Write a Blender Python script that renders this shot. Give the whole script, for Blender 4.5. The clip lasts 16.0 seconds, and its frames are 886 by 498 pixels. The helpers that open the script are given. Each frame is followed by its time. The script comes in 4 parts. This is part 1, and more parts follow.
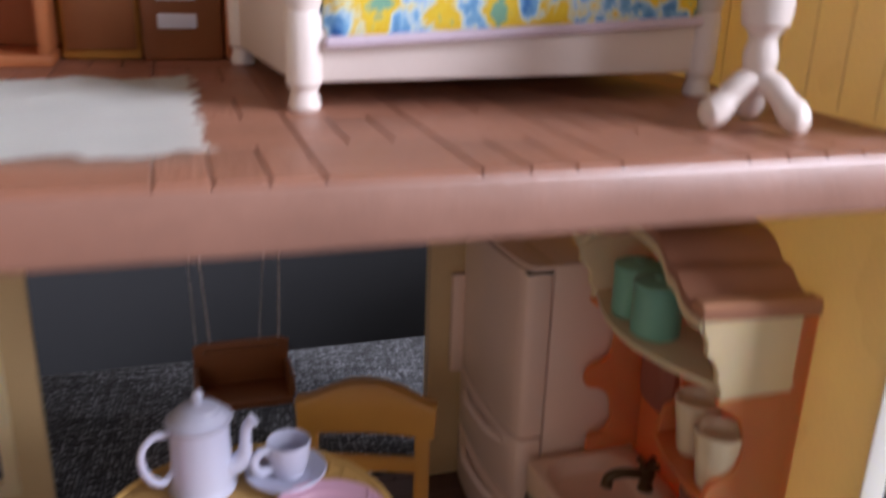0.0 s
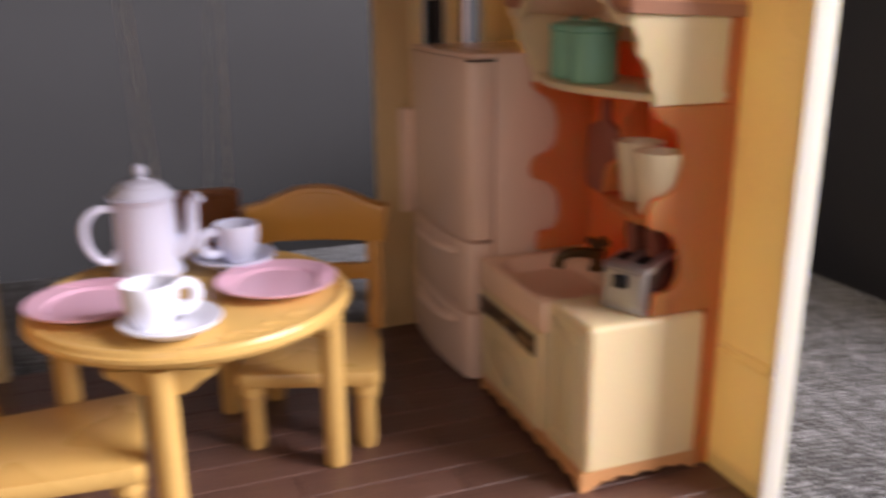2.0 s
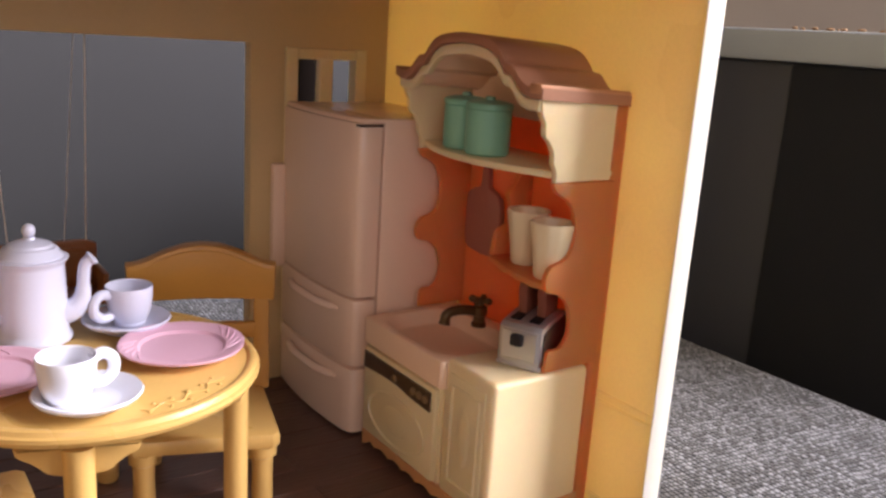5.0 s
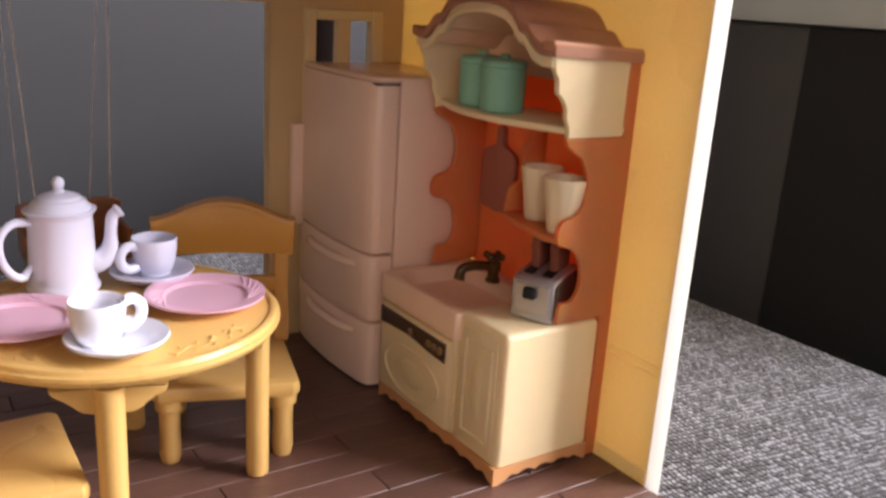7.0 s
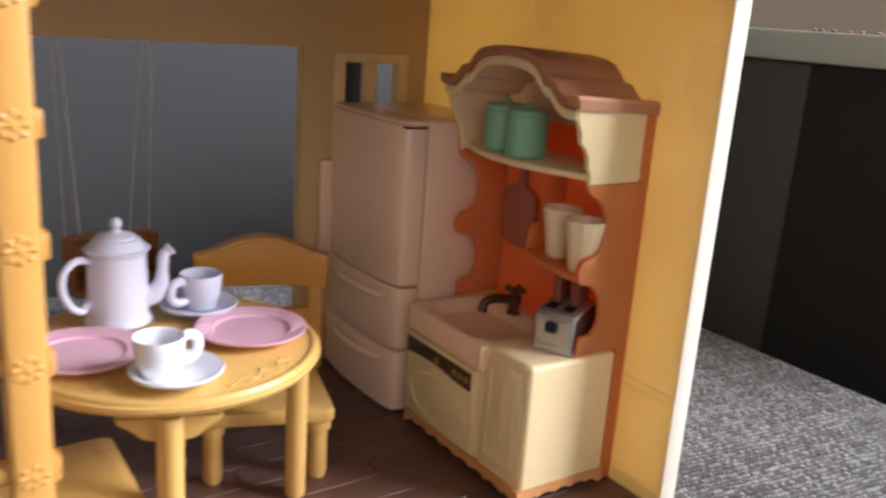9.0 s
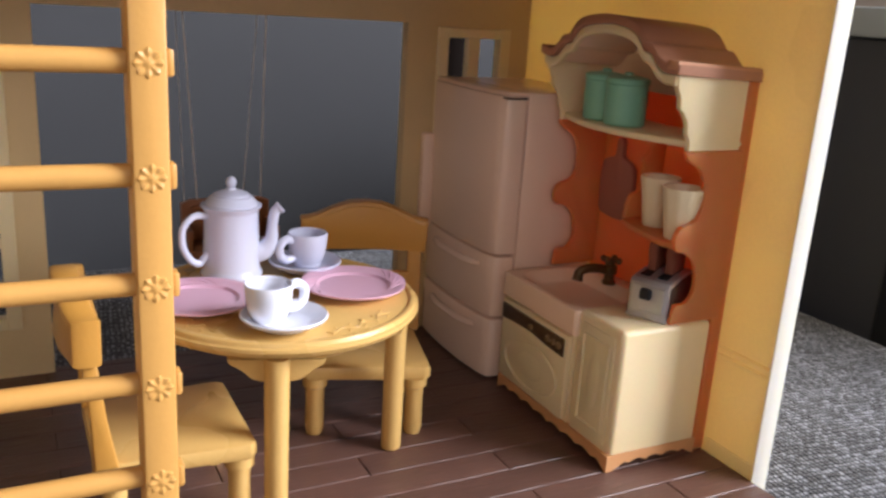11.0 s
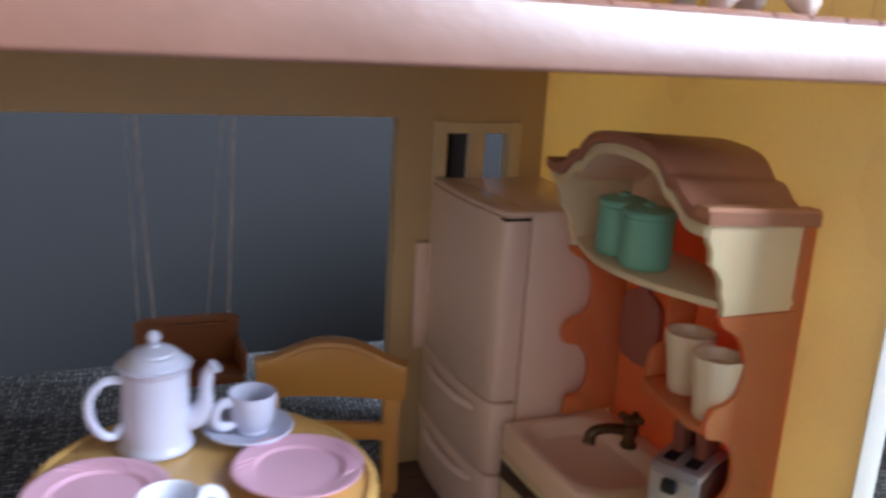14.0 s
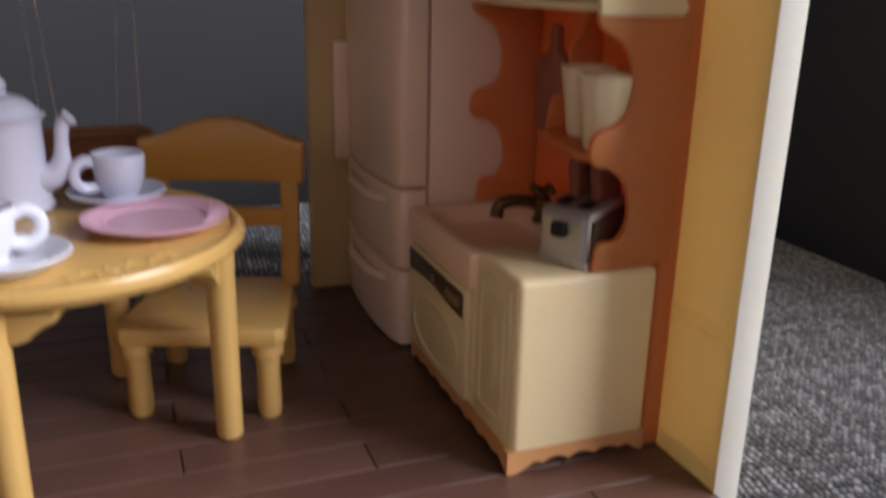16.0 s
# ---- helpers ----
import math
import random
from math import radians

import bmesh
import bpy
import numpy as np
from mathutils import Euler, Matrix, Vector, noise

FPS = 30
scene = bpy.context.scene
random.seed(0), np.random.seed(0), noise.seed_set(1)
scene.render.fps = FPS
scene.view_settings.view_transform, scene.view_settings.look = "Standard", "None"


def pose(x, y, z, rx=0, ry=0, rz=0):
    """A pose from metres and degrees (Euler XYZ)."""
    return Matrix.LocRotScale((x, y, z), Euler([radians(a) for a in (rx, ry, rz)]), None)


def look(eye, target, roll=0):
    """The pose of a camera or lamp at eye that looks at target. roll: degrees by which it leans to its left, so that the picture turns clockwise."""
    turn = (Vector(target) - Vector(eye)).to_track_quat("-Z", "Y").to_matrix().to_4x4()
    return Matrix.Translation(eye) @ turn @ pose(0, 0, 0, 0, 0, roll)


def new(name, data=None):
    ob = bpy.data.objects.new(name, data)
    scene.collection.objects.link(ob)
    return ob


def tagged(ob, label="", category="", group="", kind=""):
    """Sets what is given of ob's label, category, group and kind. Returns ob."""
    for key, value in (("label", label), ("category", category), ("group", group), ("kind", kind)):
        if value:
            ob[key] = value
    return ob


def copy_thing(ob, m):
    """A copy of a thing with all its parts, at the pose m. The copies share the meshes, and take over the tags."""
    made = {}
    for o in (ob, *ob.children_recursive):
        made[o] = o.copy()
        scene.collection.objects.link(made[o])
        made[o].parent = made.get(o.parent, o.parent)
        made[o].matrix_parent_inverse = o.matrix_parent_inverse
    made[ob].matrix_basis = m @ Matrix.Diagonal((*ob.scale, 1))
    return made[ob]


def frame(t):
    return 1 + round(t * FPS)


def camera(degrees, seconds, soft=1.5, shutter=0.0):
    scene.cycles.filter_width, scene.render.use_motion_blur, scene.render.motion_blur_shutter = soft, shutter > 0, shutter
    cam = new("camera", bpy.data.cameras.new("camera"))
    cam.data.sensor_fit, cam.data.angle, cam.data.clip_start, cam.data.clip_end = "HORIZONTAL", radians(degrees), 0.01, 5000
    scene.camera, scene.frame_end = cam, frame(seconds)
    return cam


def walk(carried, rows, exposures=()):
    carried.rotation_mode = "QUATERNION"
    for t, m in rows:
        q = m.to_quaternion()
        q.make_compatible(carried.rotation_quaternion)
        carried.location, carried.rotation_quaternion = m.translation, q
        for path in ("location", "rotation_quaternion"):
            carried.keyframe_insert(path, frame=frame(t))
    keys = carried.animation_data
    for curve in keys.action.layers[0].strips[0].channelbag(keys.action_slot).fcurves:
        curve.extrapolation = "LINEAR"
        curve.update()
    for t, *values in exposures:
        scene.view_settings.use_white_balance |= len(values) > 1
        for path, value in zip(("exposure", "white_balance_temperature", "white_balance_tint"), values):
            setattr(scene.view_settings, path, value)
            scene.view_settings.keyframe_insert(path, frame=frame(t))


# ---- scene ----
cam = camera(54.7, 16.0, soft=2.7, shutter=0.9)
METRES, EYE, TILT, LEAN, TURN = 0.5, 0.2115, 0.0, 0.0, -18.1
ROWS = [
    (0.0, 0.0, 0.0, 0.0, 0.62, -19.36, -1.76),
    (0.2, 0.0031, -0.0335, -0.0227, 1.43, -17.77, -1.05),
    (0.5, 0.0098, -0.0678, -0.0328, 2.96, -16.35, -0.17),
    (1.0, 0.0152, -0.1093, -0.0561, 4.86, -17.42, 0.7),
    (1.5, -0.0049, -0.1073, -0.1113, 4.28, -16.85, 1.31),
    (1.7, 0.0056, -0.1018, -0.1308, 3.55, -16.67, 1.53),
    (2.0, 0.0154, -0.0522, -0.1505, -2.36, -16.85, 0.5),
    (2.5, -0.0226, -0.0572, -0.1557, -10.84, -15.2, -2.65),
    (3.0, -0.0709, -0.0652, -0.1583, -14.15, -14.16, -3.78),
    (3.5, -0.0539, -0.0539, -0.1052, -16.02, -13.79, -3.59),
    (3.7, -0.0533, -0.052, -0.1236, -16.48, -14.01, -3.58),
    (5.8, -0.0608, -0.0614, -0.1361, -16.36, -14.63, -3.61),
    (6.0, -0.0595, -0.0648, -0.1422, -15.81, -15.38, -3.61),
    (6.5, -0.0613, -0.0654, -0.155, -15.42, -16.36, -3.72),
    (7.0, -0.0625, -0.0706, -0.1355, -15.36, -16.34, -3.58),
    (7.5, -0.0642, -0.0757, -0.1278, -15.42, -15.9, -3.5),
    (8.0, -0.0709, -0.0784, -0.1206, -15.65, -15.55, -3.81),
    (8.5, -0.0784, -0.0807, -0.1208, -15.81, -15.44, -4.1),
    (9.0, -0.0904, -0.095, -0.1128, -15.34, -15.39, -3.97),
    (9.5, -0.1195, -0.1192, -0.1181, -13.98, -15.62, -4.07),
    (9.7, -0.1178, -0.1147, -0.1268, -13.52, -15.74, -4.21),
    (11.8, -0.0823, -0.117, -0.1292, -6.08, -16.33, -2.83),
    (12.0, -0.081, -0.1159, -0.124, -5.84, -16.52, -2.78),
    (12.5, -0.0796, -0.0962, -0.1276, -5.62, -16.9, -2.56),
    (13.0, -0.0696, -0.0785, -0.1081, -5.73, -16.77, -2.66),
    (13.5, -0.0699, -0.0396, -0.0805, -5.67, -15.75, -2.96),
    (13.8, -0.0563, -0.0121, -0.0722, -5.52, -14.95, -3.56),
    (14.0, -0.0324, 0.0044, -0.0814, -4.75, -14.65, -3.31),
    (14.5, 0.0429, 0.0365, -0.0868, -3.34, -14.52, -2.64),
    (15.0, 0.057, 0.0367, -0.103, -2.9, -15.55, -2.05),
    (15.3, 0.0495, 0.0067, -0.1331, -2.07, -16.90, -2.07),
    (15.5, 0.0478, -0.0007, -0.1498, -2.24, -17.17, -1.51),
    (16.0, 0.055, 0.0086, -0.1905, -2.72, -18.12, -1.19),
]
walk(cam, [(t, pose(0, 0, EYE, TILT, LEAN, TURN) @ pose(METRES * x, METRES * y, METRES * z, 90 + pitch, roll, yaw)) for t, x, y, z, yaw, pitch, roll in ROWS],
     exposures=[(0.0, -1.10, 6350, 26), (0.5, -0.86, 6580, 23), (1.0, -0.74, 6880, 20), (1.5, -0.66, 7020, 25), (2.0, -0.57, 7150, 28), (3.0, -0.51, 7200, 26),
                (3.5, -0.38, 7000, 23), (6.0, -0.29, 7150, 29), (9.5, -0.45, 6850, 20), (12.0, -0.56, 6500, 20), (13.0, -0.59, 6450, 20), (13.5, -0.63, 6050, 18),
                (14.0, -0.68, 5750, 16), (14.5, -0.52, 5900, 18), (15.0, -0.58, 6350, 22), (15.5, -0.70, 6650, 24), (16.0, -1.27, 6700, 22)])

# ---- light: daylight from one large window in the east wall, and an added fill lamp at the south wall ----
world = bpy.data.worlds.new("world")
scene.world = world
world.use_nodes = True
wn = world.node_tree.nodes
sky = wn.new("ShaderNodeTexSky")
sky.sky_type, sky.sun_disc, sky.sun_elevation, sky.sun_rotation = "NISHITA", False, radians(35), radians(115)
wn["Background"].inputs["Strength"].default_value = 0.1
world.node_tree.links.new(sky.outputs[0], wn["Background"].inputs["Color"])

# the third lamp is an added fill from the front left, its source unseen
for name, where, aim, wide, high, watts, tone in (("window_sky_light", (1.90, -1.16, 1.44), (0.10, 0.05, 0.45), 1.3, 1.0, 192, (0.84, 0.93, 1.0)),
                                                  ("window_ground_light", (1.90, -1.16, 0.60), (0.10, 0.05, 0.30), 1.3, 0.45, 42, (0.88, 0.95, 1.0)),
                                                  ("side_fill_light", (-1.1, -1.80, 0.75), (-0.4, 0.1, 0.3), 0.8, 0.9, 7.2, (0.97, 0.97, 1.0))):
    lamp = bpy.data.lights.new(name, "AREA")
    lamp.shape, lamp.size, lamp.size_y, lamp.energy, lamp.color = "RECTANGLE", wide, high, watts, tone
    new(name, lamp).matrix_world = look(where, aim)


# ---- materials ----
def material(name, color, rough=0.5, var=0.12, grain=900, big=25, bump=0.08, metal=0.0, glow_through=0.0, spec=0.5, sheen=0.0, through_color=None, scatter=None):
    """A surface whose colour and gloss vary at two scales; glow_through lets daylight through thin plastic, scatter (weight, metres, reach of red, green and blue) inside it."""
    m = bpy.data.materials.new(name)
    m.use_nodes = True
    n, l = m.node_tree.nodes, m.node_tree.links
    p = n["Principled BSDF"]
    p.inputs["Metallic"].default_value, p.inputs["Specular IOR Level"].default_value = metal, spec
    p.inputs["Sheen Weight"].default_value = sheen
    if scatter:
        p.inputs["Subsurface Weight"].default_value, p.inputs["Subsurface Scale"].default_value, p.inputs["Subsurface Radius"].default_value = scatter
    co = n.new("ShaderNodeTexCoord")
    fine, wide = n.new("ShaderNodeTexNoise"), n.new("ShaderNodeTexNoise")
    for node, s, d in ((fine, grain, 3.0), (wide, big, 2.0)):
        node.inputs["Scale"].default_value, node.inputs["Detail"].default_value = s, d
        l.new(co.outputs["Object"], node.inputs["Vector"])
    add = n.new("ShaderNodeMath")
    add.operation = "MULTIPLY_ADD"
    l.new(fine.outputs[0], add.inputs[0])
    add.inputs[1].default_value = 0.5
    l.new(wide.outputs[0], add.inputs[2])
    info = n.new("ShaderNodeObjectInfo")
    add2 = n.new("ShaderNodeMath")
    add2.operation = "MULTIPLY_ADD"
    l.new(info.outputs["Random"], add2.inputs[0])
    add2.inputs[1].default_value = 0.3
    l.new(add.outputs[0], add2.inputs[2])
    ramp = n.new("ShaderNodeMapRange")
    ramp.inputs["From Min"].default_value, ramp.inputs["From Max"].default_value = 0.45, 1.35
    ramp.inputs["To Min"].default_value, ramp.inputs["To Max"].default_value = 1 - var, 1 + var
    l.new(add2.outputs[0], ramp.inputs["Value"])
    mul = n.new("ShaderNodeVectorMath")
    mul.operation = "SCALE"
    mul.inputs[0].default_value = color
    l.new(ramp.outputs[0], mul.inputs["Scale"])
    l.new(mul.outputs[0], p.inputs["Base Color"])
    rr = n.new("ShaderNodeMapRange")
    rr.inputs["To Min"].default_value, rr.inputs["To Max"].default_value = rough - 0.08, rough + 0.1
    l.new(wide.outputs[0], rr.inputs["Value"])
    l.new(rr.outputs[0], p.inputs["Roughness"])
    b = n.new("ShaderNodeBump")
    b.inputs["Strength"].default_value, b.inputs["Distance"].default_value = bump, 0.0006
    l.new(fine.outputs[0], b.inputs["Height"])
    l.new(b.outputs[0], p.inputs["Normal"])
    if glow_through:
        tr, mix = n.new("ShaderNodeBsdfTranslucent"), n.new("ShaderNodeMixShader")
        if through_color:
            tr.inputs["Color"].default_value = (*through_color, 1)
        else:
            l.new(mul.outputs[0], tr.inputs["Color"])
        mix.inputs[0].default_value = glow_through
        l.new(p.outputs[0], mix.inputs[1])
        l.new(tr.outputs[0], mix.inputs[2])
        l.new(mix.outputs[0], n["Material Output"].inputs["Surface"])
    return m


def tweed(name, dark, light, pitch):
    """Coarse plain weave: light and dark threads that pass over and under one another."""
    m = bpy.data.materials.new(name)
    m.use_nodes = True
    n, l = m.node_tree.nodes, m.node_tree.links
    p = n["Principled BSDF"]
    p.inputs["Roughness"].default_value, p.inputs["Sheen Weight"].default_value = 0.95, 0.25
    p.inputs["Specular IOR Level"].default_value = 0.15

    def calc(op, a, b=0.0, c=0.0):
        node = n.new("ShaderNodeMath")
        node.operation = op
        for i, v in enumerate((a, b, c)):
            if isinstance(v, (int, float)):
                node.inputs[i].default_value = v
            else:
                l.new(v, node.inputs[i])
        return node.outputs[0]

    co, mp, sep, warp = n.new("ShaderNodeTexCoord"), n.new("ShaderNodeMapping"), n.new("ShaderNodeSeparateXYZ"), n.new("ShaderNodeTexNoise")
    mp.inputs["Scale"].default_value = (1.2 / pitch, 1 / pitch, 1 / pitch)
    mp.inputs["Rotation"].default_value = (0, 0, 0.10)
    l.new(co.outputs["Object"], mp.inputs["Vector"])
    warp.inputs["Scale"].default_value, warp.inputs["Detail"].default_value = 0.30, 3.0
    l.new(mp.outputs[0], warp.inputs["Vector"])
    mix = n.new("ShaderNodeVectorMath")
    mix.operation = "MULTIPLY_ADD"
    l.new(warp.outputs["Color"], mix.inputs[0])
    mix.inputs[1].default_value = (1.5, 1.5, 0.0)
    l.new(mp.outputs[0], mix.inputs[2])
    l.new(mix.outputs[0], sep.inputs[0])
    u, v = sep.outputs[0], calc("ADD", sep.outputs[1], sep.outputs[2])
    cu, cv = calc("FLOOR", u), calc("FLOOR", v)
    par = calc("FLOORED_MODULO", calc("ADD", cu, cv), 2.0)
    tones = []
    for cell, run in ((cu, v), (cv, u)):
        wn_, nz = n.new("ShaderNodeTexWhiteNoise"), n.new("ShaderNodeTexNoise")
        wn_.noise_dimensions, nz.noise_dimensions = "1D", "2D"
        l.new(cell, wn_.inputs["W"])
        comb = n.new("ShaderNodeCombineXYZ")
        l.new(calc("MULTIPLY", cell, 3.7), comb.inputs[0])
        l.new(calc("MULTIPLY", run, 0.23), comb.inputs[1])
        l.new(comb.outputs[0], nz.inputs["Vector"])
        nz.inputs["Scale"].default_value = 1.0
        tones.append(calc("MULTIPLY_ADD", wn_.outputs[0], 0.45, calc("MULTIPLY", nz.outputs[0], 0.9)))
    pick = n.new("ShaderNodeMix")
    l.new(par, pick.inputs[0])
    l.new(tones[0], pick.inputs[2])
    l.new(calc("MULTIPLY", tones[1], 0.85), pick.inputs[3])
    across, lengthways = calc("ABSOLUTE", calc("SINE", calc("MULTIPLY", u, math.pi))), calc("ABSOLUTE", calc("SINE", calc("MULTIPLY", v, math.pi)))
    dome = calc("MULTIPLY", calc("POWER", across, 0.95), calc("POWER", lengthways, 0.55))
    patch = n.new("ShaderNodeTexNoise")
    patch.inputs["Scale"].default_value, patch.inputs["Detail"].default_value = 60.0, 4.0
    l.new(co.outputs["Object"], patch.inputs["Vector"])
    knot, spot = n.new("ShaderNodeTexWhiteNoise"), n.new("ShaderNodeCombineXYZ")
    knot.noise_dimensions = "2D"
    l.new(cu, spot.inputs[0])
    l.new(cv, spot.inputs[1])
    l.new(spot.outputs[0], knot.inputs["Vector"])
    each = calc("MULTIPLY_ADD", knot.outputs[0], 0.75, 0.62)
    # dome darkens the colour too, painting shade into the gaps between threads
    val = calc("MULTIPLY", calc("MULTIPLY", calc("MULTIPLY", pick.outputs[0], each), dome), calc("MULTIPLY_ADD", patch.outputs[0], 0.4, 0.90))
    ramp = n.new("ShaderNodeValToRGB")
    ramp.color_ramp.elements[0].position, ramp.color_ramp.elements[0].color = 0.30, (*dark, 1)
    ramp.color_ramp.elements[1].position, ramp.color_ramp.elements[1].color = 0.76, (*light, 1)
    l.new(val, ramp.inputs[0])
    l.new(ramp.outputs[0], p.inputs["Base Color"])
    b = n.new("ShaderNodeBump")
    b.inputs["Strength"].default_value, b.inputs["Distance"].default_value = 0.8, 0.0007
    l.new(dome, b.inputs["Height"])
    l.new(b.outputs[0], p.inputs["Normal"])
    return m


def planked(name, color, rough, along):
    """Embossed brown plastic boards with a fine wood grain along one axis (0: x, 1: y)."""
    m = material(name, color, rough, var=0.26, grain=500, big=40, bump=0.02, spec=0.5)
    n, l = m.node_tree.nodes, m.node_tree.links
    p = n["Principled BSDF"]
    co, mp, nz = n.new("ShaderNodeTexCoord"), n.new("ShaderNodeMapping"), n.new("ShaderNodeTexNoise")
    s = [900.0, 900.0, 900.0]
    s[along] = 70.0
    mp.inputs["Scale"].default_value = s
    l.new(co.outputs["Object"], mp.inputs["Vector"])
    l.new(mp.outputs[0], nz.inputs["Vector"])
    nz.inputs["Scale"].default_value, nz.inputs["Detail"].default_value = 1.0, 4.0
    b = n.new("ShaderNodeBump")
    b.inputs["Strength"].default_value, b.inputs["Distance"].default_value = 0.60, 0.0006
    l.new(nz.outputs[0], b.inputs["Height"])
    l.new(b.outputs[0], p.inputs["Normal"])
    return m


BLOSSOMS = ((0.36, (0.03, 0.18, 0.55)), (0.44, (0.22, 0.52, 0.80)), (0.47, (0.62, 0.80, 0.86)), (0.50, (0.80, 0.78, 0.45)), (0.53, (0.88, 0.62, 0.03)), (0.58, (0.88, 0.66, 0.05)), (0.63, (0.22, 0.50, 0.35)))
SPRIGS = ((0.34, (0.05, 0.06, 0.09)), (0.40, (0.75, 0.76, 0.78)), (0.60, (0.78, 0.78, 0.78)), (0.66, (0.45, 0.08, 0.06)))


def floral(name, stops, size):
    """Printed cloth: soft-edged blots of colour, one after the other along the stops."""
    m = material(name, (0.45, 0.62, 0.75), 0.85, bump=0.3)
    n, l = m.node_tree.nodes, m.node_tree.links
    p = n["Principled BSDF"]
    co, vo = n.new("ShaderNodeTexCoord"), n.new("ShaderNodeTexNoise")
    vo.inputs["Scale"].default_value, vo.inputs["Detail"].default_value = size, 3.5
    l.new(co.outputs["Object"], vo.inputs["Vector"])
    ramp = n.new("ShaderNodeValToRGB")
    r = ramp.color_ramp
    r.interpolation = "LINEAR"
    for i, (at, c) in enumerate(stops):
        e = r.elements[i] if i < 2 else r.elements.new(at)
        e.position, e.color = at, (*c, 1)
    l.new(vo.outputs[0], ramp.inputs[0])
    l.new(ramp.outputs[0], p.inputs["Base Color"])
    return m


M_YELLOW = material("yellow_wall_plastic", (0.95, 0.755, 0.385), 0.28, var=0.10, glow_through=0.27, scatter=(0.4, 0.008, (1.0, 0.85, 0.45)))
# near-white copy of the yellow wall: the glare on its front edge as colour
M_EDGE = material("lit_edge_plastic", (0.97, 0.93, 0.73), 0.33, var=0.03, glow_through=0.12, scatter=(0.4, 0.004, (1.0, 0.8, 0.4)))
M_CREAM_WALL = material("cream_wall_plastic", (0.80, 0.585, 0.30), 0.42, var=0.06, glow_through=0.15)
M_CREAM = material("cream_plastic", (0.86, 0.70, 0.42), 0.36, var=0.05, scatter=(0.3, 0.003, (1.0, 0.6, 0.3)))
M_PINKCREAM = material("pinkish_cream_plastic", (0.91, 0.65, 0.45), 0.38, var=0.05)
M_FRIDGE = material("pale_pink_plastic", (0.91, 0.67, 0.51), 0.22, var=0.04, bump=0.03)
M_ORANGE = material("terracotta_plastic", (0.85, 0.385, 0.14), 0.38, var=0.08, glow_through=0.45, through_color=(0.97, 0.24, 0.045), scatter=(0.6, 0.007, (1.0, 0.22, 0.06)))
M_PLINTH = material("tan_orange_plastic", (0.72, 0.36, 0.15), 0.4, var=0.08, glow_through=0.15)
M_ROOF = material("brown_pink_plastic", (0.44, 0.20, 0.115), 0.46, var=0.1)
# chair backs: the seat's honey with shade put in; also the wall cabinet
M_WOOD = material("honey_plastic", (0.55, 0.265, 0.050), 0.34, var=0.09, bump=0.10)
M_WOOD_PALE = material("pale_honey_plastic", (0.66, 0.405, 0.130), 0.27, var=0.09, bump=0.10)
M_LADDER = material("orange_honey_plastic", (0.65, 0.335, 0.088), 0.32, var=0.07, bump=0.08)
M_WHITE = material("white_china_plastic", (0.76, 0.78, 0.86), 0.22, var=0.03, bump=0.03)
M_LILAC = material("lilac_white_plastic", (0.65, 0.67, 0.81), 0.24, var=0.03, bump=0.03)
M_PINK = material("rose_pink_plastic", (0.76, 0.45, 0.57), 0.3, var=0.04, bump=0.03)
M_MINT = material("mint_plastic", (0.21, 0.50, 0.34), 0.35, var=0.06)
M_MUG = material("ivory_plastic", (0.85, 0.71, 0.46), 0.4, var=0.04)
M_BRONZE = material("bronze_paint", (0.13, 0.075, 0.03), 0.36, var=0.3, metal=0.6)
M_SILVER = material("silver_paint", (0.52, 0.52, 0.54), 0.42, var=0.08, metal=0.8)
M_BLACK = material("black_plastic", (0.010, 0.010, 0.012), 0.5, var=0.2, spec=0.3)
M_TOAST = material("toast_brown", (0.22, 0.06, 0.03), 0.7, var=0.2, bump=0.5)
M_BOARD = material("dusky_rose_plastic", (0.36, 0.13, 0.09), 0.5, var=0.1)
M_PANELSTRIP = material("dark_brown_print", (0.085, 0.045, 0.02), 0.35, var=0.25)
M_GOLD = material("dull_gold_print", (0.24, 0.15, 0.065), 0.4)
M_LIP = material("tan_terracotta_plastic", (0.60, 0.29, 0.15), 0.55, var=0.08)
M_BED = material("off_white_plastic", (0.84, 0.75, 0.69), 0.36, var=0.05)
M_SIDE_SHADE = material("toaster_side_shade", (0.045, 0.022, 0.016), 0.45, var=0.2)
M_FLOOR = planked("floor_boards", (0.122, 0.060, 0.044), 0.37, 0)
M_LOFT = planked("loft_boards", (0.36, 0.160, 0.100), 0.4, 1)
M_LOFT_X = planked("loft_cross_boards", (0.36, 0.160, 0.100), 0.4, 0)
M_LOFT_EDGE = material("loft_edge_plastic", (0.29, 0.135, 0.090), 0.36, var=0.20, grain=350, big=45, bump=0.22, spec=0.8)
M_LOFT_EDGE.node_tree.nodes["Principled BSDF"].inputs["Coat Weight"].default_value = 1.0
M_LOFT_EDGE.node_tree.nodes["Principled BSDF"].inputs["Coat Roughness"].default_value = 0.31
M_GROOVE = material("dark_joint", (0.045, 0.02, 0.014), 0.8, spec=0.1)
M_SWING = material("saddle_brown_plastic", (0.28, 0.10, 0.033), 0.38, var=0.15)
M_DARKPOST = material("dark_chocolate_plastic", (0.012, 0.007, 0.005), 0.85, var=0.2, spec=0.1)
M_POST_LIT = material("lit_post_side", (0.30, 0.19, 0.16), 0.5, var=0.1)
M_STRING = material("pale_string", (0.85, 0.78, 0.72), 0.9)
M_SAGE = material("sage_green_plastic", (0.20, 0.25, 0.22), 0.34, var=0.08)
M_PRINT = floral("floral_cloth", BLOSSOMS, 95)
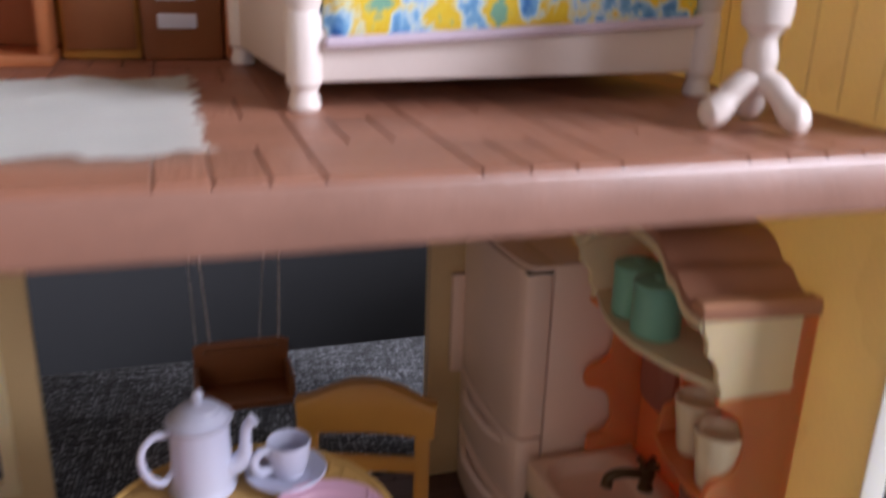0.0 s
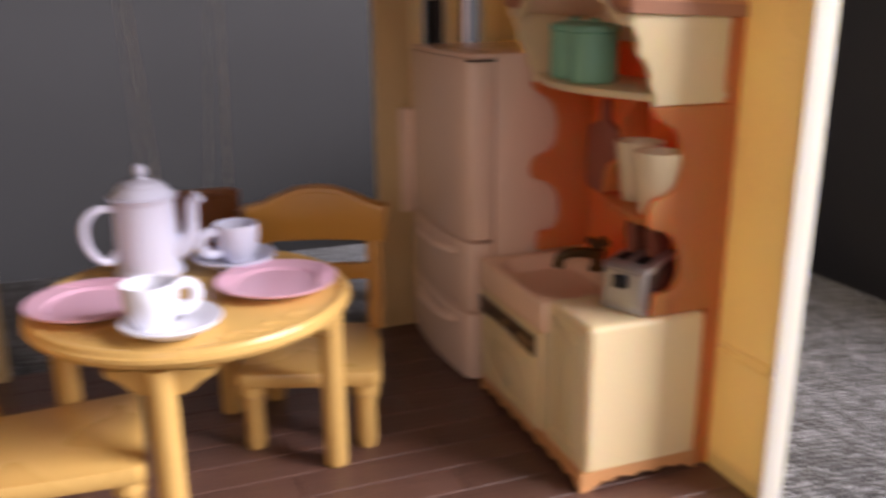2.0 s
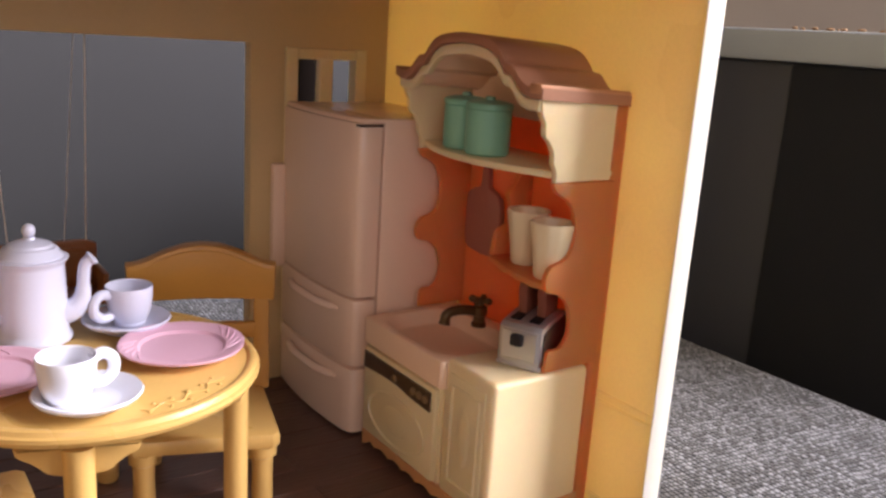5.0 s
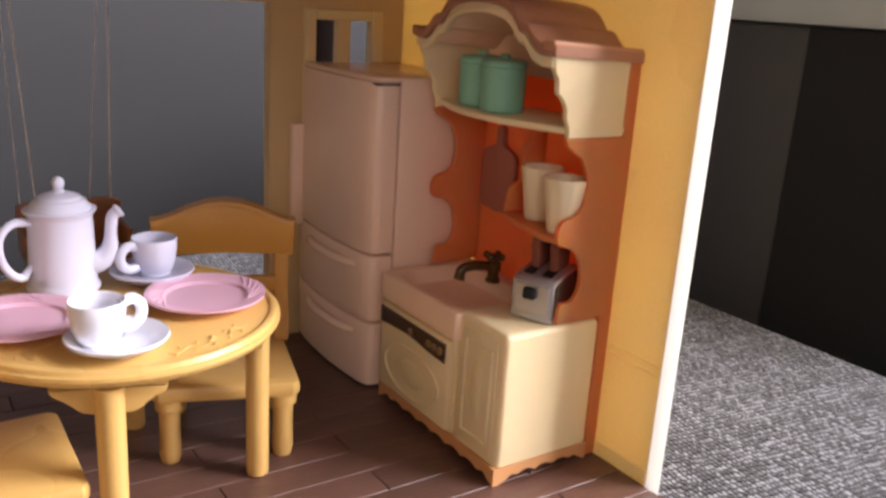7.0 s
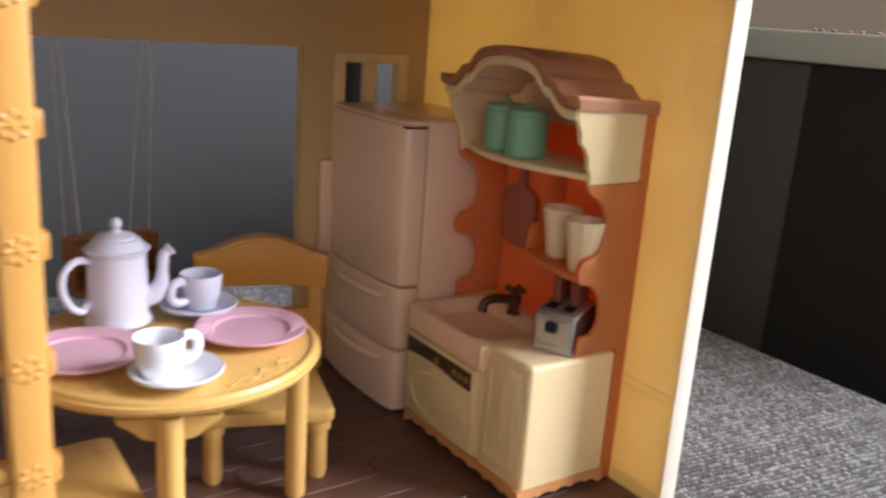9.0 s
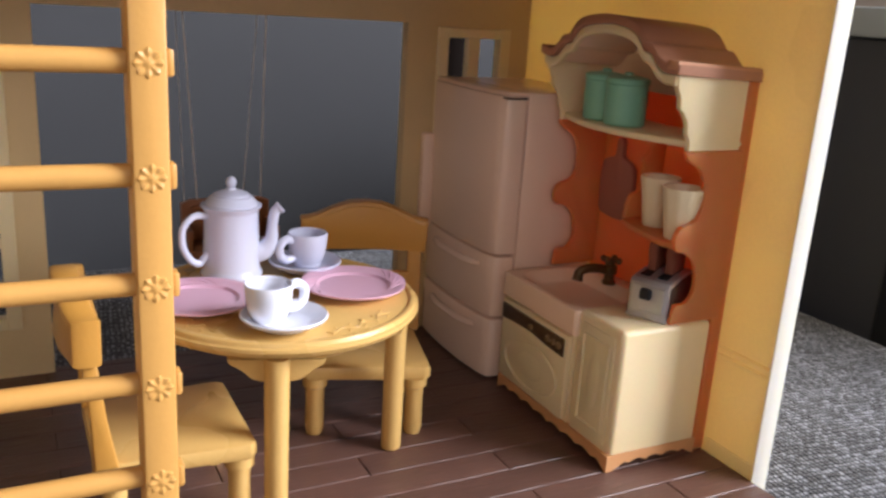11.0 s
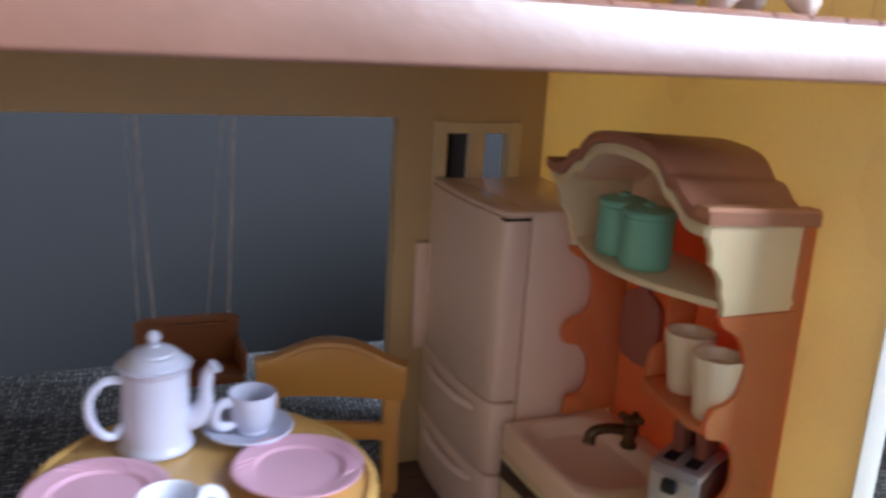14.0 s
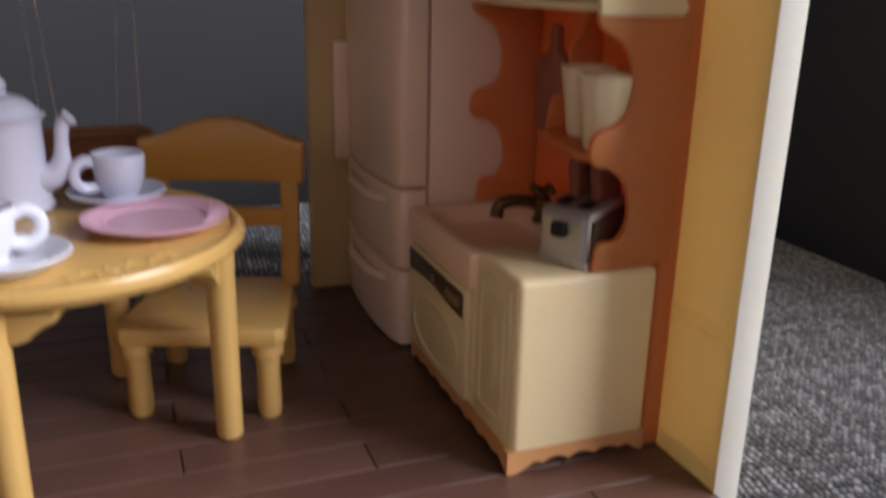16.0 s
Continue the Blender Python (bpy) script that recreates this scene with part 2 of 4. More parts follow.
M_BEDDING = floral("sprigged_cloth", SPRIGS, 150)
M_RUG = material("mint_white_cloth", (0.90, 0.94, 0.88), 0.95, var=0.06, grain=2500, bump=0.6, sheen=0.3)
M_TRIM = material("lilac_trim_cloth", (0.70, 0.60, 0.70), 0.9)
M_REDWOOD = material("red_brown_plastic", (0.50, 0.17, 0.06), 0.4, var=0.1)
M_TWEED = tweed("grey_tweed", (0.011, 0.012, 0.014), (0.355, 0.365, 0.395), 0.0025)
M_SOFA = material("slate_blue_fabric", (0.057, 0.058, 0.061), 0.95, var=0.14, grain=1500, big=8, bump=0.3, sheen=0.1)
M_BLACKFAB = material("black_fabric", (0.0055, 0.0055, 0.0075), 0.9, var=0.25, grain=1200)
M_GREYPANEL = material("charcoal_panel", (0.028, 0.028, 0.034), 0.6, var=0.1)
M_GREYTOP = material("grey_painted_top", (0.30, 0.33, 0.35), 0.6, var=0.06)
M_ROOM = material("beige_painted_wall", (0.52, 0.46, 0.39), 0.85, var=0.05, grain=200, big=3)
M_CEIL = material("grey_ceiling_paint", (0.42, 0.41, 0.40), 0.9, var=0.03, grain=200, big=3)
M_ROOMFLOOR = material("oak_floor", (0.09, 0.055, 0.035), 0.5, var=0.2, grain=60, big=4)
M_BITS = material("dry_brown_bits", (0.30, 0.17, 0.08), 0.8, var=0.3)


# ---- builders ----
BASE = {}


def thing(name, label, category, base=(0, 0, 0), group=""):
    ob = new(name)
    ob.empty_display_size = 0.01
    ob.location = base
    BASE[ob] = Vector(base)
    return tagged(ob, label, category, group)


def part(name, bm, material_, parent=None, label="", angle=35):
    """Links a bmesh, given in world places, as one mesh object under a thing or a part."""
    shift = BASE[parent] if parent else Vector((0, 0, 0))
    if shift.length:
        bmesh.ops.translate(bm, verts=bm.verts, vec=-shift)
    bmesh.ops.recalc_face_normals(bm, faces=bm.faces)
    me = bpy.data.meshes.new(name)
    bm.to_mesh(me)
    bm.free()
    me.shade_smooth()
    me.set_sharp_from_angle(angle=radians(angle))
    me.materials.append(material_)
    ob = new(name, me)
    if parent:
        ob.parent = parent
        BASE[ob] = shift
    return tagged(ob, label)


def setting(name, bm, material_, label, category):
    ob = part(name, bm, material_)
    BASE[ob] = Vector((0, 0, 0))
    return tagged(ob, label, category, kind="structure")


def box(x0, x1, y0, y1, z0, z1, bevel=0.0, seg=2, bm=None):
    bm = bm or bmesh.new()
    m = Matrix.Translation(((x0 + x1) / 2, (y0 + y1) / 2, (z0 + z1) / 2)) @ Matrix.Diagonal((abs(x1 - x0), abs(y1 - y0), abs(z1 - z0), 1))
    vs = bmesh.ops.create_cube(bm, size=1, matrix=m)["verts"]
    if bevel:
        es = {e for v in vs for e in v.link_edges}
        bmesh.ops.bevel(bm, geom=list(es), offset=bevel, segments=seg, profile=0.5, affect="EDGES")
    return bm


def lathe(profile, centre=(0, 0, 0), seg=32, bm=None, wave=None):
    """Turns (radius, height) pairs round a vertical axis."""
    bm = bm or bmesh.new()
    rings = []
    for r, z in profile:
        ring = []
        for i in range(seg):
            a = 2 * math.pi * i / seg
            rr = r * (wave(a) if wave else 1)
            ring.append(bm.verts.new((centre[0] + rr * math.cos(a), centre[1] + rr * math.sin(a), centre[2] + z)))
        rings.append(ring)
    for a, b in zip(rings, rings[1:]):
        for i in range(seg):
            bm.faces.new((a[i], a[(i + 1) % seg], b[(i + 1) % seg], b[i]))
    if profile[0][0] > 1e-6:
        bm.faces.new(rings[0][::-1])
    if profile[-1][0] > 1e-6:
        bm.faces.new(rings[-1])
    bmesh.ops.remove_doubles(bm, verts=bm.verts, dist=1e-6)
    return bm


def tube(points, radii, seg=10, bm=None, flat=1.0):
    """A round bar along points; radii: one number or one for each point."""
    bm = bm or bmesh.new()
    pts = [Vector(p) for p in points]
    if isinstance(radii, (int, float)):
        radii = [radii] * len(pts)
    rings, side = [], None
    for i, p in enumerate(pts):
        d = (pts[min(i + 1, len(pts) - 1)] - pts[max(i - 1, 0)]).normalized()
        if side is None:
            side = d.orthogonal().normalized()
        side = (side - d * side.dot(d)).normalized()
        up = d.cross(side)
        rings.append([bm.verts.new(p + radii[i] * (math.cos(2 * math.pi * k / seg) * side + flat * math.sin(2 * math.pi * k / seg) * up)) for k in range(seg)])
    for a, b in zip(rings, rings[1:]):
        for k in range(seg):
            bm.faces.new((a[k], a[(k + 1) % seg], b[(k + 1) % seg], b[k]))
    bm.faces.new(rings[0][::-1])
    bm.faces.new(rings[-1])
    return bm


def curve(points, steps=6):
    """A smooth line through points."""
    p = [Vector(q) for q in points]
    p = [2 * p[0] - p[1]] + p + [2 * p[-1] - p[-2]]
    out = []
    for i in range(1, len(p) - 2):
        for k in range(steps):
            t = k / steps
            a, b, c, d = p[i - 1], p[i], p[i + 1], p[i + 2]
            out.append(0.5 * ((2 * b) + (c - a) * t + (2 * a - 5 * b + 4 * c - d) * t * t + (3 * b - a - 3 * c + d) * t ** 3))
    return out + [p[-2]]


def prism(outline, axis, a0, a1, bevel=0.0, bm=None):
    """Extrudes a flat outline along an axis. outline: pairs in the two other axes, in order x, y, z."""
    bm = bm or bmesh.new()

    def place(u, v, w):
        return {"x": (w, u, v), "y": (u, w, v), "z": (u, v, w)}[axis]

    lo = [bm.verts.new(place(u, v, a0)) for u, v in outline]
    hi = [bm.verts.new(place(u, v, a1)) for u, v in outline]
    n = len(outline)
    fs = [bm.faces.new(lo[::-1]), bm.faces.new(hi)]
    for i in range(n):
        bm.faces.new((lo[i], lo[(i + 1) % n], hi[(i + 1) % n], hi[i]))
    if bevel:
        bmesh.ops.recalc_face_normals(bm, faces=bm.faces)
        bmesh.ops.bevel(bm, geom=[e for f in fs for e in f.edges], offset=bevel, segments=2, profile=0.5, affect="EDGES")
    return bm


def ball(centre, r, bm=None, squash=(1, 1, 1), u=12, v=8):
    bm = bm or bmesh.new()
    bmesh.ops.create_uvsphere(bm, u_segments=u, v_segments=v, radius=r, matrix=Matrix.Translation(centre) @ Matrix.Diagonal((*squash, 1)))
    return bm


def moved(bm, m):
    bmesh.ops.transform(bm, matrix=m, verts=bm.verts)
    return bm


# ---- the room round the doll's house ----
RX0, RX1, RY0, RY1, RZ0, RZ1 = -2.6, 1.95, -1.95, 2.0, -0.45, 2.40
setting("room_floor", box(RX0, RX1, RY0, RY1, RZ0 - 0.05, RZ0), M_ROOMFLOOR, "brown wooden floor of the living room", "floor")
setting("room_ceiling", box(RX0, RX1, RY0, RY1, RZ1, RZ1 + 0.05), M_CEIL, "plain grey painted ceiling", "ceiling")
setting("wall_north", box(RX0, RX1, RY1, RY1 + 0.1, RZ0, RZ1), M_ROOM, "beige painted living room wall", "wall")
east = bmesh.new()
for y0, y1, z0, z1 in ((RY0, -1.84, RZ0, RZ1), (-1.84, -0.48, RZ0, 0.30), (-1.84, -0.48, 2.02, RZ1), (-0.48, RY1, RZ0, RZ1)):
    box(RX1, RX1 + 0.1, y0, y1, z0, z1, bm=east)
setting("wall_east", east, M_ROOM, "beige painted wall with one tall bright window opening", "wall")
setting("wall_west", box(RX0 - 0.1, RX0, RY0, RY1, RZ0, RZ1), M_ROOM, "beige painted living room wall", "wall")
# unseen wall; its opening is only assumed, to go with the fill lamp
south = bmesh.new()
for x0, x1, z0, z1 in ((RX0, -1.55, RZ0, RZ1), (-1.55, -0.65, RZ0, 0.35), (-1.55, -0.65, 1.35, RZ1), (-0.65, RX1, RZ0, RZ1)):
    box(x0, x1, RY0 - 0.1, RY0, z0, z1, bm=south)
setting("wall_south", south, M_ROOM, "beige painted wall with an assumed opening behind the fill lamp", "wall")



ottoman = thing("ottoman", "grey woven tweed ottoman that carries the doll's house", "ottoman", (-0.2, 0, -0.45))
part("seat_cover", box(-0.75, 0.335, -0.45, 0.452, -0.13, -0.006, 0.012, 5), M_TWEED, ottoman, angle=60)
part("base", box(-0.74, 0.325, -0.44, 0.442, -0.40, -0.1305, 0.008), M_TWEED, ottoman)
for x in (-0.70, 0.28):
    for y in (-0.40, 0.40):
        part("foot", lathe([(0, 0), (0.016, 0), (0.024, 0.05), (0, 0.05)], (x, y, -0.45), 16), M_DARKPOST, ottoman)

sofa = thing("sofa", "slate blue-grey fabric sofa standing behind the ottoman", "sofa", (-0.3, 0.9, -0.45))
part("backrest", box(-1.2, 0.62, 0.80, 0.98, -0.45, 0.55, 0.03, 4), M_SOFA, sofa, angle=60)
part("armrest", box(0.62, 0.80, 0.62, 0.98, -0.45, 0.12, 0.03, 4), M_SOFA, sofa, angle=60)
part("seat", box(-1.2, 0.615, 0.60, 0.795, -0.45, -0.20, 0.03, 4), M_SOFA, sofa, angle=60)

sideboard = thing("sideboard", "low black sideboard with a grey painted top", "sideboard", (0.6, 0.2, -0.45))
part("black_door", box(0.412, 0.44, 0.10, 0.281, -0.45, 0.1415, 0.002), M_BLACKFAB, sideboard, "matt black door panel")
part("side_panel", box(0.414, 0.44, 0.2815, 0.50, -0.45, 0.1415, 0.002), M_GREYPANEL, sideboard, "charcoal grey panel")
part("carcass", box(0.4402, 0.80, 0.10, 0.50, -0.45, 0.1415, 0.002), M_GREYPANEL, sideboard)
part("top", box(0.408, 0.80, 0.09, 0.51, 0.142, 0.160, 0.002), M_GREYTOP, sideboard, "grey painted wooden top")
rnd = random.Random(5)
for i in range(14):
    bits = thing("dried_petal", "small dried brown petal lying on the grey top", "petal", (0.415 + rnd.uniform(0, 0.02), 0.20 + 0.007 * i + rnd.uniform(-0.003, 0.003), 0.160), "dried petals")
    b = BASE[bits]
    part("petal", ball(b + Vector((0, 0, 0.0010)), 0.0018, squash=(rnd.uniform(0.6, 1.3), rnd.uniform(0.6, 1.6), 0.55), u=7, v=5), M_BITS, bits)

# ---- the doll's house ----
YB, XR, ZL = 0.297, 0.152, 0.1765          # back wall, right wall, loft floor
back = bmesh.new()
for x0, x1, z0, z1 in ((-0.20, -0.0955, 0, 0.1645), (-0.0955, -0.0510, 0.134, 0.1645), (-0.0955, -0.0510, 0, 0.0225), (-0.064, -0.0510, 0.0225, 0.134),
                       (-0.0510, 0.0925, 0.138, 0.1645), (0.0925, 0.1093, 0, 0.1645), (0.1093, 0.1390, 0.1325, 0.1645), (0.1093, 0.1390, 0, 0.0225), (0.1390, XR, 0, 0.1645)):
    box(x0, x1, YB, YB + 0.006, z0, z1, bm=back)
setting("wall_back", back, M_CREAM_WALL, "cream plastic back wall with a wide doorway and two windows", "wall")
wall_line = [(XR + 0.0058, -0.0056), (XR + 0.0058, 0.34), (XR, 0.34)]
for z in (0.0393, 0.0364):        # two faint moulded ridges
    wall_line += [(XR, z + 0.0010), (XR - 0.0008, z + 0.0005), (XR - 0.0008, z - 0.0005), (XR, z - 0.0010)]
setting("wall_right", prism(wall_line + [(XR, -0.0056)], "y", 0.1351, YB + 0.003), M_YELLOW, "glossy translucent yellow plastic side wall with two moulded ridges", "wall")
setting("baseboard", box(XR - 0.0005, XR + 0.0002, 0.1362, 0.1574, 0.0002, 0.0052, 0.0002, 1), M_YELLOW, "low yellow moulded skirting at the foot of the side wall", "baseboard")
# thin cap that paints the window's glare on the wall's edge
setting("wall_right_edge", box(XR - 0.0009, XR + 0.0061, 0.1345, 0.1350, -0.0056, 0.34, 0.0002), M_EDGE, "front edge of the yellow side wall, its bright daylight painted cream-white", "wall")
setting("wall_left", box(-0.206, -0.2, 0.1355, YB + 0.006, -0.004, 0.34, 0.0009), M_YELLOW, "yellow plastic side wall", "wall")
setting("wall_upper", box(-0.2, XR, YB, YB + 0.006, 0.1645, 0.34), M_CREAM_WALL, "cream plastic back wall of the loft", "wall")
setting("house_roof", box(-0.21, 0.162, 0.175, 0.31, 0.341, 0.349, 0.001), M_ROOF, "brown plastic roof of the doll's house", "roof")

grooves = bmesh.new()
for k in range(13):
    y = 0.142 + 0.0118 * k
    box(XR - 0.0003, XR + 0.0002, y, y + 0.0005, ZL + 0.001, 0.33, 0.0003, 1, bm=grooves)
setting("panelling_right", grooves, M_YELLOW, "upright yellow panelling beads in the loft", "panelling")


def lattice(name, x0, x1, half=0.0019):
    w = thing(name, "cream lattice window frame with cross bars", "window", ((x0 + x1) / 2, YB, 0.0225))
    tagged(w, kind="structure")
    z0, z1, mid = 0.0225, 0.134, (x0 + x1) / 2
    fr = bmesh.new()
    for a, b, c, d in ((x0 - 0.003, x0 + 0.0022, z0 - 0.003, z1 + 0.003), (x1 - 0.0022, x1 + 0.003, z0 - 0.003, z1 + 0.003),
                       (x0 + 0.0021, x1 - 0.0021, z1 - 0.0015, z1 + 0.0028), (x0 + 0.0021, x1 - 0.0021, z0 - 0.0028, z0 + 0.0015)):
        box(a, b, YB - (0.0014 if a < x0 or b > x1 else 0.0012), YB + 0.0045, c, d, 0.0004, 1, bm=fr)
    part("window_frame", fr, M_CREAM, w)
    part("mullion", box(mid - half, mid + half, YB - 0.0006, YB + 0.0035, z0, z1, 0.0005, 1), M_CREAM, w)
    for z in (0.0525, 0.0805, 0.1030):
        part("bar", box(x0, x1, YB - 0.0004, YB + 0.0033, z - 0.0016, z + 0.0016, 0.0005, 1), M_CREAM, w)
        part("boss", prism([(mid + 0.0046 * math.cos(a), z + 0.0046 * math.sin(a)) for a in [math.pi / 4 * k + math.pi / 8 for k in range(8)]], "y", YB - 0.0011, YB + 0.0038, 0.0004), M_CREAM, w)
    return w


lattice("window_1", -0.0955, -0.064)
lattice("window_2", 0.1093, 0.1390, 0.0030)
panel = bmesh.new()
for x0, x1, z0, z1 in ((-0.150, -0.148, 0.02, 0.134), (-0.1045, -0.1025, 0.02, 0.134), (-0.150, -0.1025, 0.132, 0.134), (-0.150, -0.1025, 0.02, 0.022)):
    box(x0, x1, YB - 0.0012, YB + 0.0004, z0, z1, 0.0004, 1, bm=panel)
for k in range(5):
    box(-0.143 + 0.0085 * k, -0.1422 + 0.0085 * k, YB - 0.0007, YB + 0.0004, 0.022, 0.132, 0.0002, 1, bm=panel)
setting("panelling_back", panel, M_CREAM, "moulded cream panelling on the back wall", "panelling")

# loft slab, joint bed and its boards
slab = box(-0.2, XR - 0.0004, 0.1300, YB, 0.1645, ZL - 0.0008, 0.0009, 3)
for v in slab.verts:
    if v.co.y < 0.14:                     # the front edge leans back a little
        v.co.y += 0.09 * (v.co.z - 0.1680)
loft = setting("loft_floor", slab, M_LOFT_EDGE, "brown plastic loft floor slab with a smooth front edge", "floor")
floor = setting("floor", box(0.1519, 0.1586, 0.106, 0.1343, -0.0058, -0.0046, 0.0004, bm=box(-0.2, 0.1518, 0.098, YB + 0.006, -0.0058, -0.0008)), M_GROOVE, "dark brown embossed board floor", "floor")

# ---- swing and posts behind the doorway ----
for x in (-0.093, 0.1335):
    p = thing("veranda_post", "dark chocolate-brown post standing behind the doorway", "post", (x, 0.331, -0.006), "veranda posts")
    part("shaft", box(x - 0.0074, x + 0.0074, 0.3265, 0.3365, -0.0055, 0.22, 0.001), M_DARKPOST, p)
    part("foot", box(x - 0.0086, x + 0.0086, 0.3245, 0.3385, -0.006, 0.003, 0.0008), M_DARKPOST, p)
    if x > 0:
        # daylight on the post's side, put in as a pale strip
        part("edge_strip", box(x + 0.0075, x + 0.0095, 0.3290, 0.3350, 0.0031, 0.22, 0.0005), M_POST_LIT, p, "pale pink strip painted as the lit side of the post")
beam = thing("veranda_beam", "dark beam that carries the swing", "beam", (0.02, 0.331, 0.17))
part("bar", box(-0.101, 0.141, 0.3100, 0.3255, 0.2205, 0.2285, 0.001), M_DARKPOST, beam)
part("bracket", box(-0.101, 0.141, 0.3256, 0.338, 0.2205, 0.2285, 0.001), M_DARKPOST, beam)

swing = thing("swing_seat", "small saddle-brown plastic swing bench hung on pale strings", "swing", (0.0205, 0.315, 0.037))
part("seat", box(0.0025, 0.0390, 0.302, 0.322, 0.0395, 0.0428, 0.001), M_SWING, swing)
part("backrest", prism([(0.0022, 0.042), (0.0392, 0.042), (0.0396, 0.0590), (0.036, 0.0606), (0.006, 0.0606), (0.0018, 0.0590)], "y", 0.3195, 0.3228, 0.0007), M_SWING, swing)
part("rail", box(0.006, 0.035, 0.3178, 0.3205, 0.0565, 0.0582, 0.0005), M_SWING, swing)
for x in (0.0016, 0.0376):
    part("armrest", box(x, x + 0.0022, 0.303, 0.3195, 0.0425, 0.0515, 0.0006), M_SWING, swing)
for x, xf, xt in ((0.0088, 0.0034, -0.0010), (0.0358, 0.0280, 0.0400)):
    part("string", tube([(x, 0.3205, 0.0600), ((x + xt) / 2, 0.319, 0.14), (xt, 0.3185, 0.2215)], 0.00025, 6), M_STRING, swing, "pale thin string")
    part("string", tube([(xf, 0.3205, 0.0600), ((xf + xt) / 2, 0.318, 0.14), (xt - 0.0015, 0.3150, 0.2215)], 0.00015, 6), M_STRING, swing, "pale thin string")

# ---- refrigerator ----
fridge = thing("refrigerator", "pale pink toy refrigerator with two drawers", "refrigerator", (0.128, 0.265, 0))


def bowed(x_edge, bow, x_back, y0, y1, z0, z1, bevel=0.0009):
    pts = [(x_back, y0), (x_edge + 0.0034, y0), (x_edge + 0.0014, y0 + 0.0005), (x_edge + 0.0003, y0 + 0.0018)]
    pts += [(x_edge - bow * (1 - ((k - 5) / 5) ** 2), y0 + (y1 - y0) * k / 10) for k in range(1, 11)] + [(x_back, y1)]
    return prism(pts, "z", z0, z1, bevel)


part("cabinet_body", box(0.1152, 0.1516, 0.2347, 0.2945, 0.0012, 0.1163, 0.0012), M_FRIDGE, fridge)
part("top_cap", bowed(0.1064, 0.0018, 0.116, 0.2347, 0.2945, 0.1146, 0.1163, 0.0005), M_FRIDGE, fridge)
door = part("door", bowed(0.1056, 0.0022, 0.1143, 0.2347, 0.2945, 0.0530, 0.1146, 0.0004), M_FRIDGE, fridge)
part("finger_slot", box(0.1056, 0.1146, 0.2343, 0.2385, 0.1136, 0.1143, 0.0002), M_DARKPOST, door, "dark finger slot")
part("door_handle", box(0.1005, 0.1065, 0.2928, 0.2968, 0.050, 0.092, 0.001), M_FRIDGE, door)
for z0, z1 in ((0.0268, 0.0520), (0.0008, 0.0258)):
    d = part("drawer", bowed(0.1056, 0.0022, 0.1143, 0.2347, 0.2945, z0, z1), M_FRIDGE, fridge)
    # a moulded grip: a wide lip that stands proud of the front and fades at both ends
    h = bmesh.new()
    spots = [0.2440 + 0.0400 * k / 16 for k in range(17)]
    lip = [(0.1052 - 0.0022 * (1 - ((y - 0.2646) / 0.0299) ** 2) - 0.0020 * min(1, 4 * k / 16, 4 * (16 - k) / 16), y, z1 - 0.0048) for k, y in enumerate(spots)]
    tube(lip, [0.0006] + [0.0015] * 15 + [0.0006], 10, bm=h, flat=0.65)
    part("handle", h, M_FRIDGE, d)

# ---- kitchen unit ----
kitchen = thing("kitchen_dresser", "cream and terracotta toy kitchen dresser with sink, oven and hood", "kitchen unit", (0.128, 0.195, 0))
part("carcass", box(0.1092, 0.1462, 0.1826, 0.2288, 0.0045, 0.0394, 0.0006, 2), M_CREAM, kitchen)
part("cupboard", box(0.1090, 0.1464, 0.1576, 0.1824, 0.0045, 0.0496, 0.0021, 4), M_CREAM, kitchen)
base = bmesh.new()


def apron_line(a0, a1, n):
    """The lower edge of the plinth: a foot at each end and shallow scallops between."""
    out = []
    for k in range(6 * n + 1):
        t = k / (6 * n)
        foot = max(0.0, 1 - min(t, 1 - t) * (a1 - a0) / 0.0050)
        out.append((a0 + (a1 - a0) * t, (0.0017 + 0.0012 * abs(math.sin(math.pi * n * t))) * (1 - foot ** 0.6)))
    return out


prism([(0.1572, 0.0058)] + apron_line(0.1572, 0.2288, 8) + [(0.2288, 0.0058)], "x", 0.1080, 0.1104, bm=base)
prism([(0.1105, 0.0058)] + apron_line(0.1105, 0.1464, 5) + [(0.1464, 0.0058)], "y", 0.1574, 0.1590, bm=base)
part("plinth", base, M_PLINTH, kitchen, "scalloped terracotta plinth")
cabinet_door = part("cabinet_door", box(0.1085, 0.1100, 0.1608, 0.1790, 0.0078, 0.0462, 0.0006), M_CREAM, kitchen)
ring = bmesh.new()
for y0, y1, z0, z1 in ((0.1628, 0.1637, 0.011, 0.043), (0.1762, 0.1771, 0.011, 0.043), (0.1628, 0.1771, 0.0422, 0.043), (0.1628, 0.1771, 0.011, 0.0118)):
    box(0.1080, 0.1090, y0, y1, z0, z1, 0.0003, 1, bm=ring)
part("door_moulding", ring, M_CREAM, cabinet_door)
part("door_medallion", ball((0.1087, 0.1700, 0.0275), 0.0046, squash=(0.16, 0.75, 2.3)), M_CREAM, cabinet_door)
oven = part("oven_front", box(0.1072, 0.1100, 0.1838, 0.2284, 0.0062, 0.0384, 0.0012), M_CREAM, kitchen)
part("control_strip", prism([(v.x, v.y) for v in curve([(0.1858, 0.0300, 0), (0.1960, 0.0305, 0), (0.2062, 0.0316, 0), (0.2170, 0.0314, 0), (0.2272, 0.0306, 0)], 4)] + [(0.2272, 0.0366), (0.1858, 0.0366)], "x", 0.1066, 0.1074, 0.0002), M_PANELSTRIP, oven, "dark brown control strip")
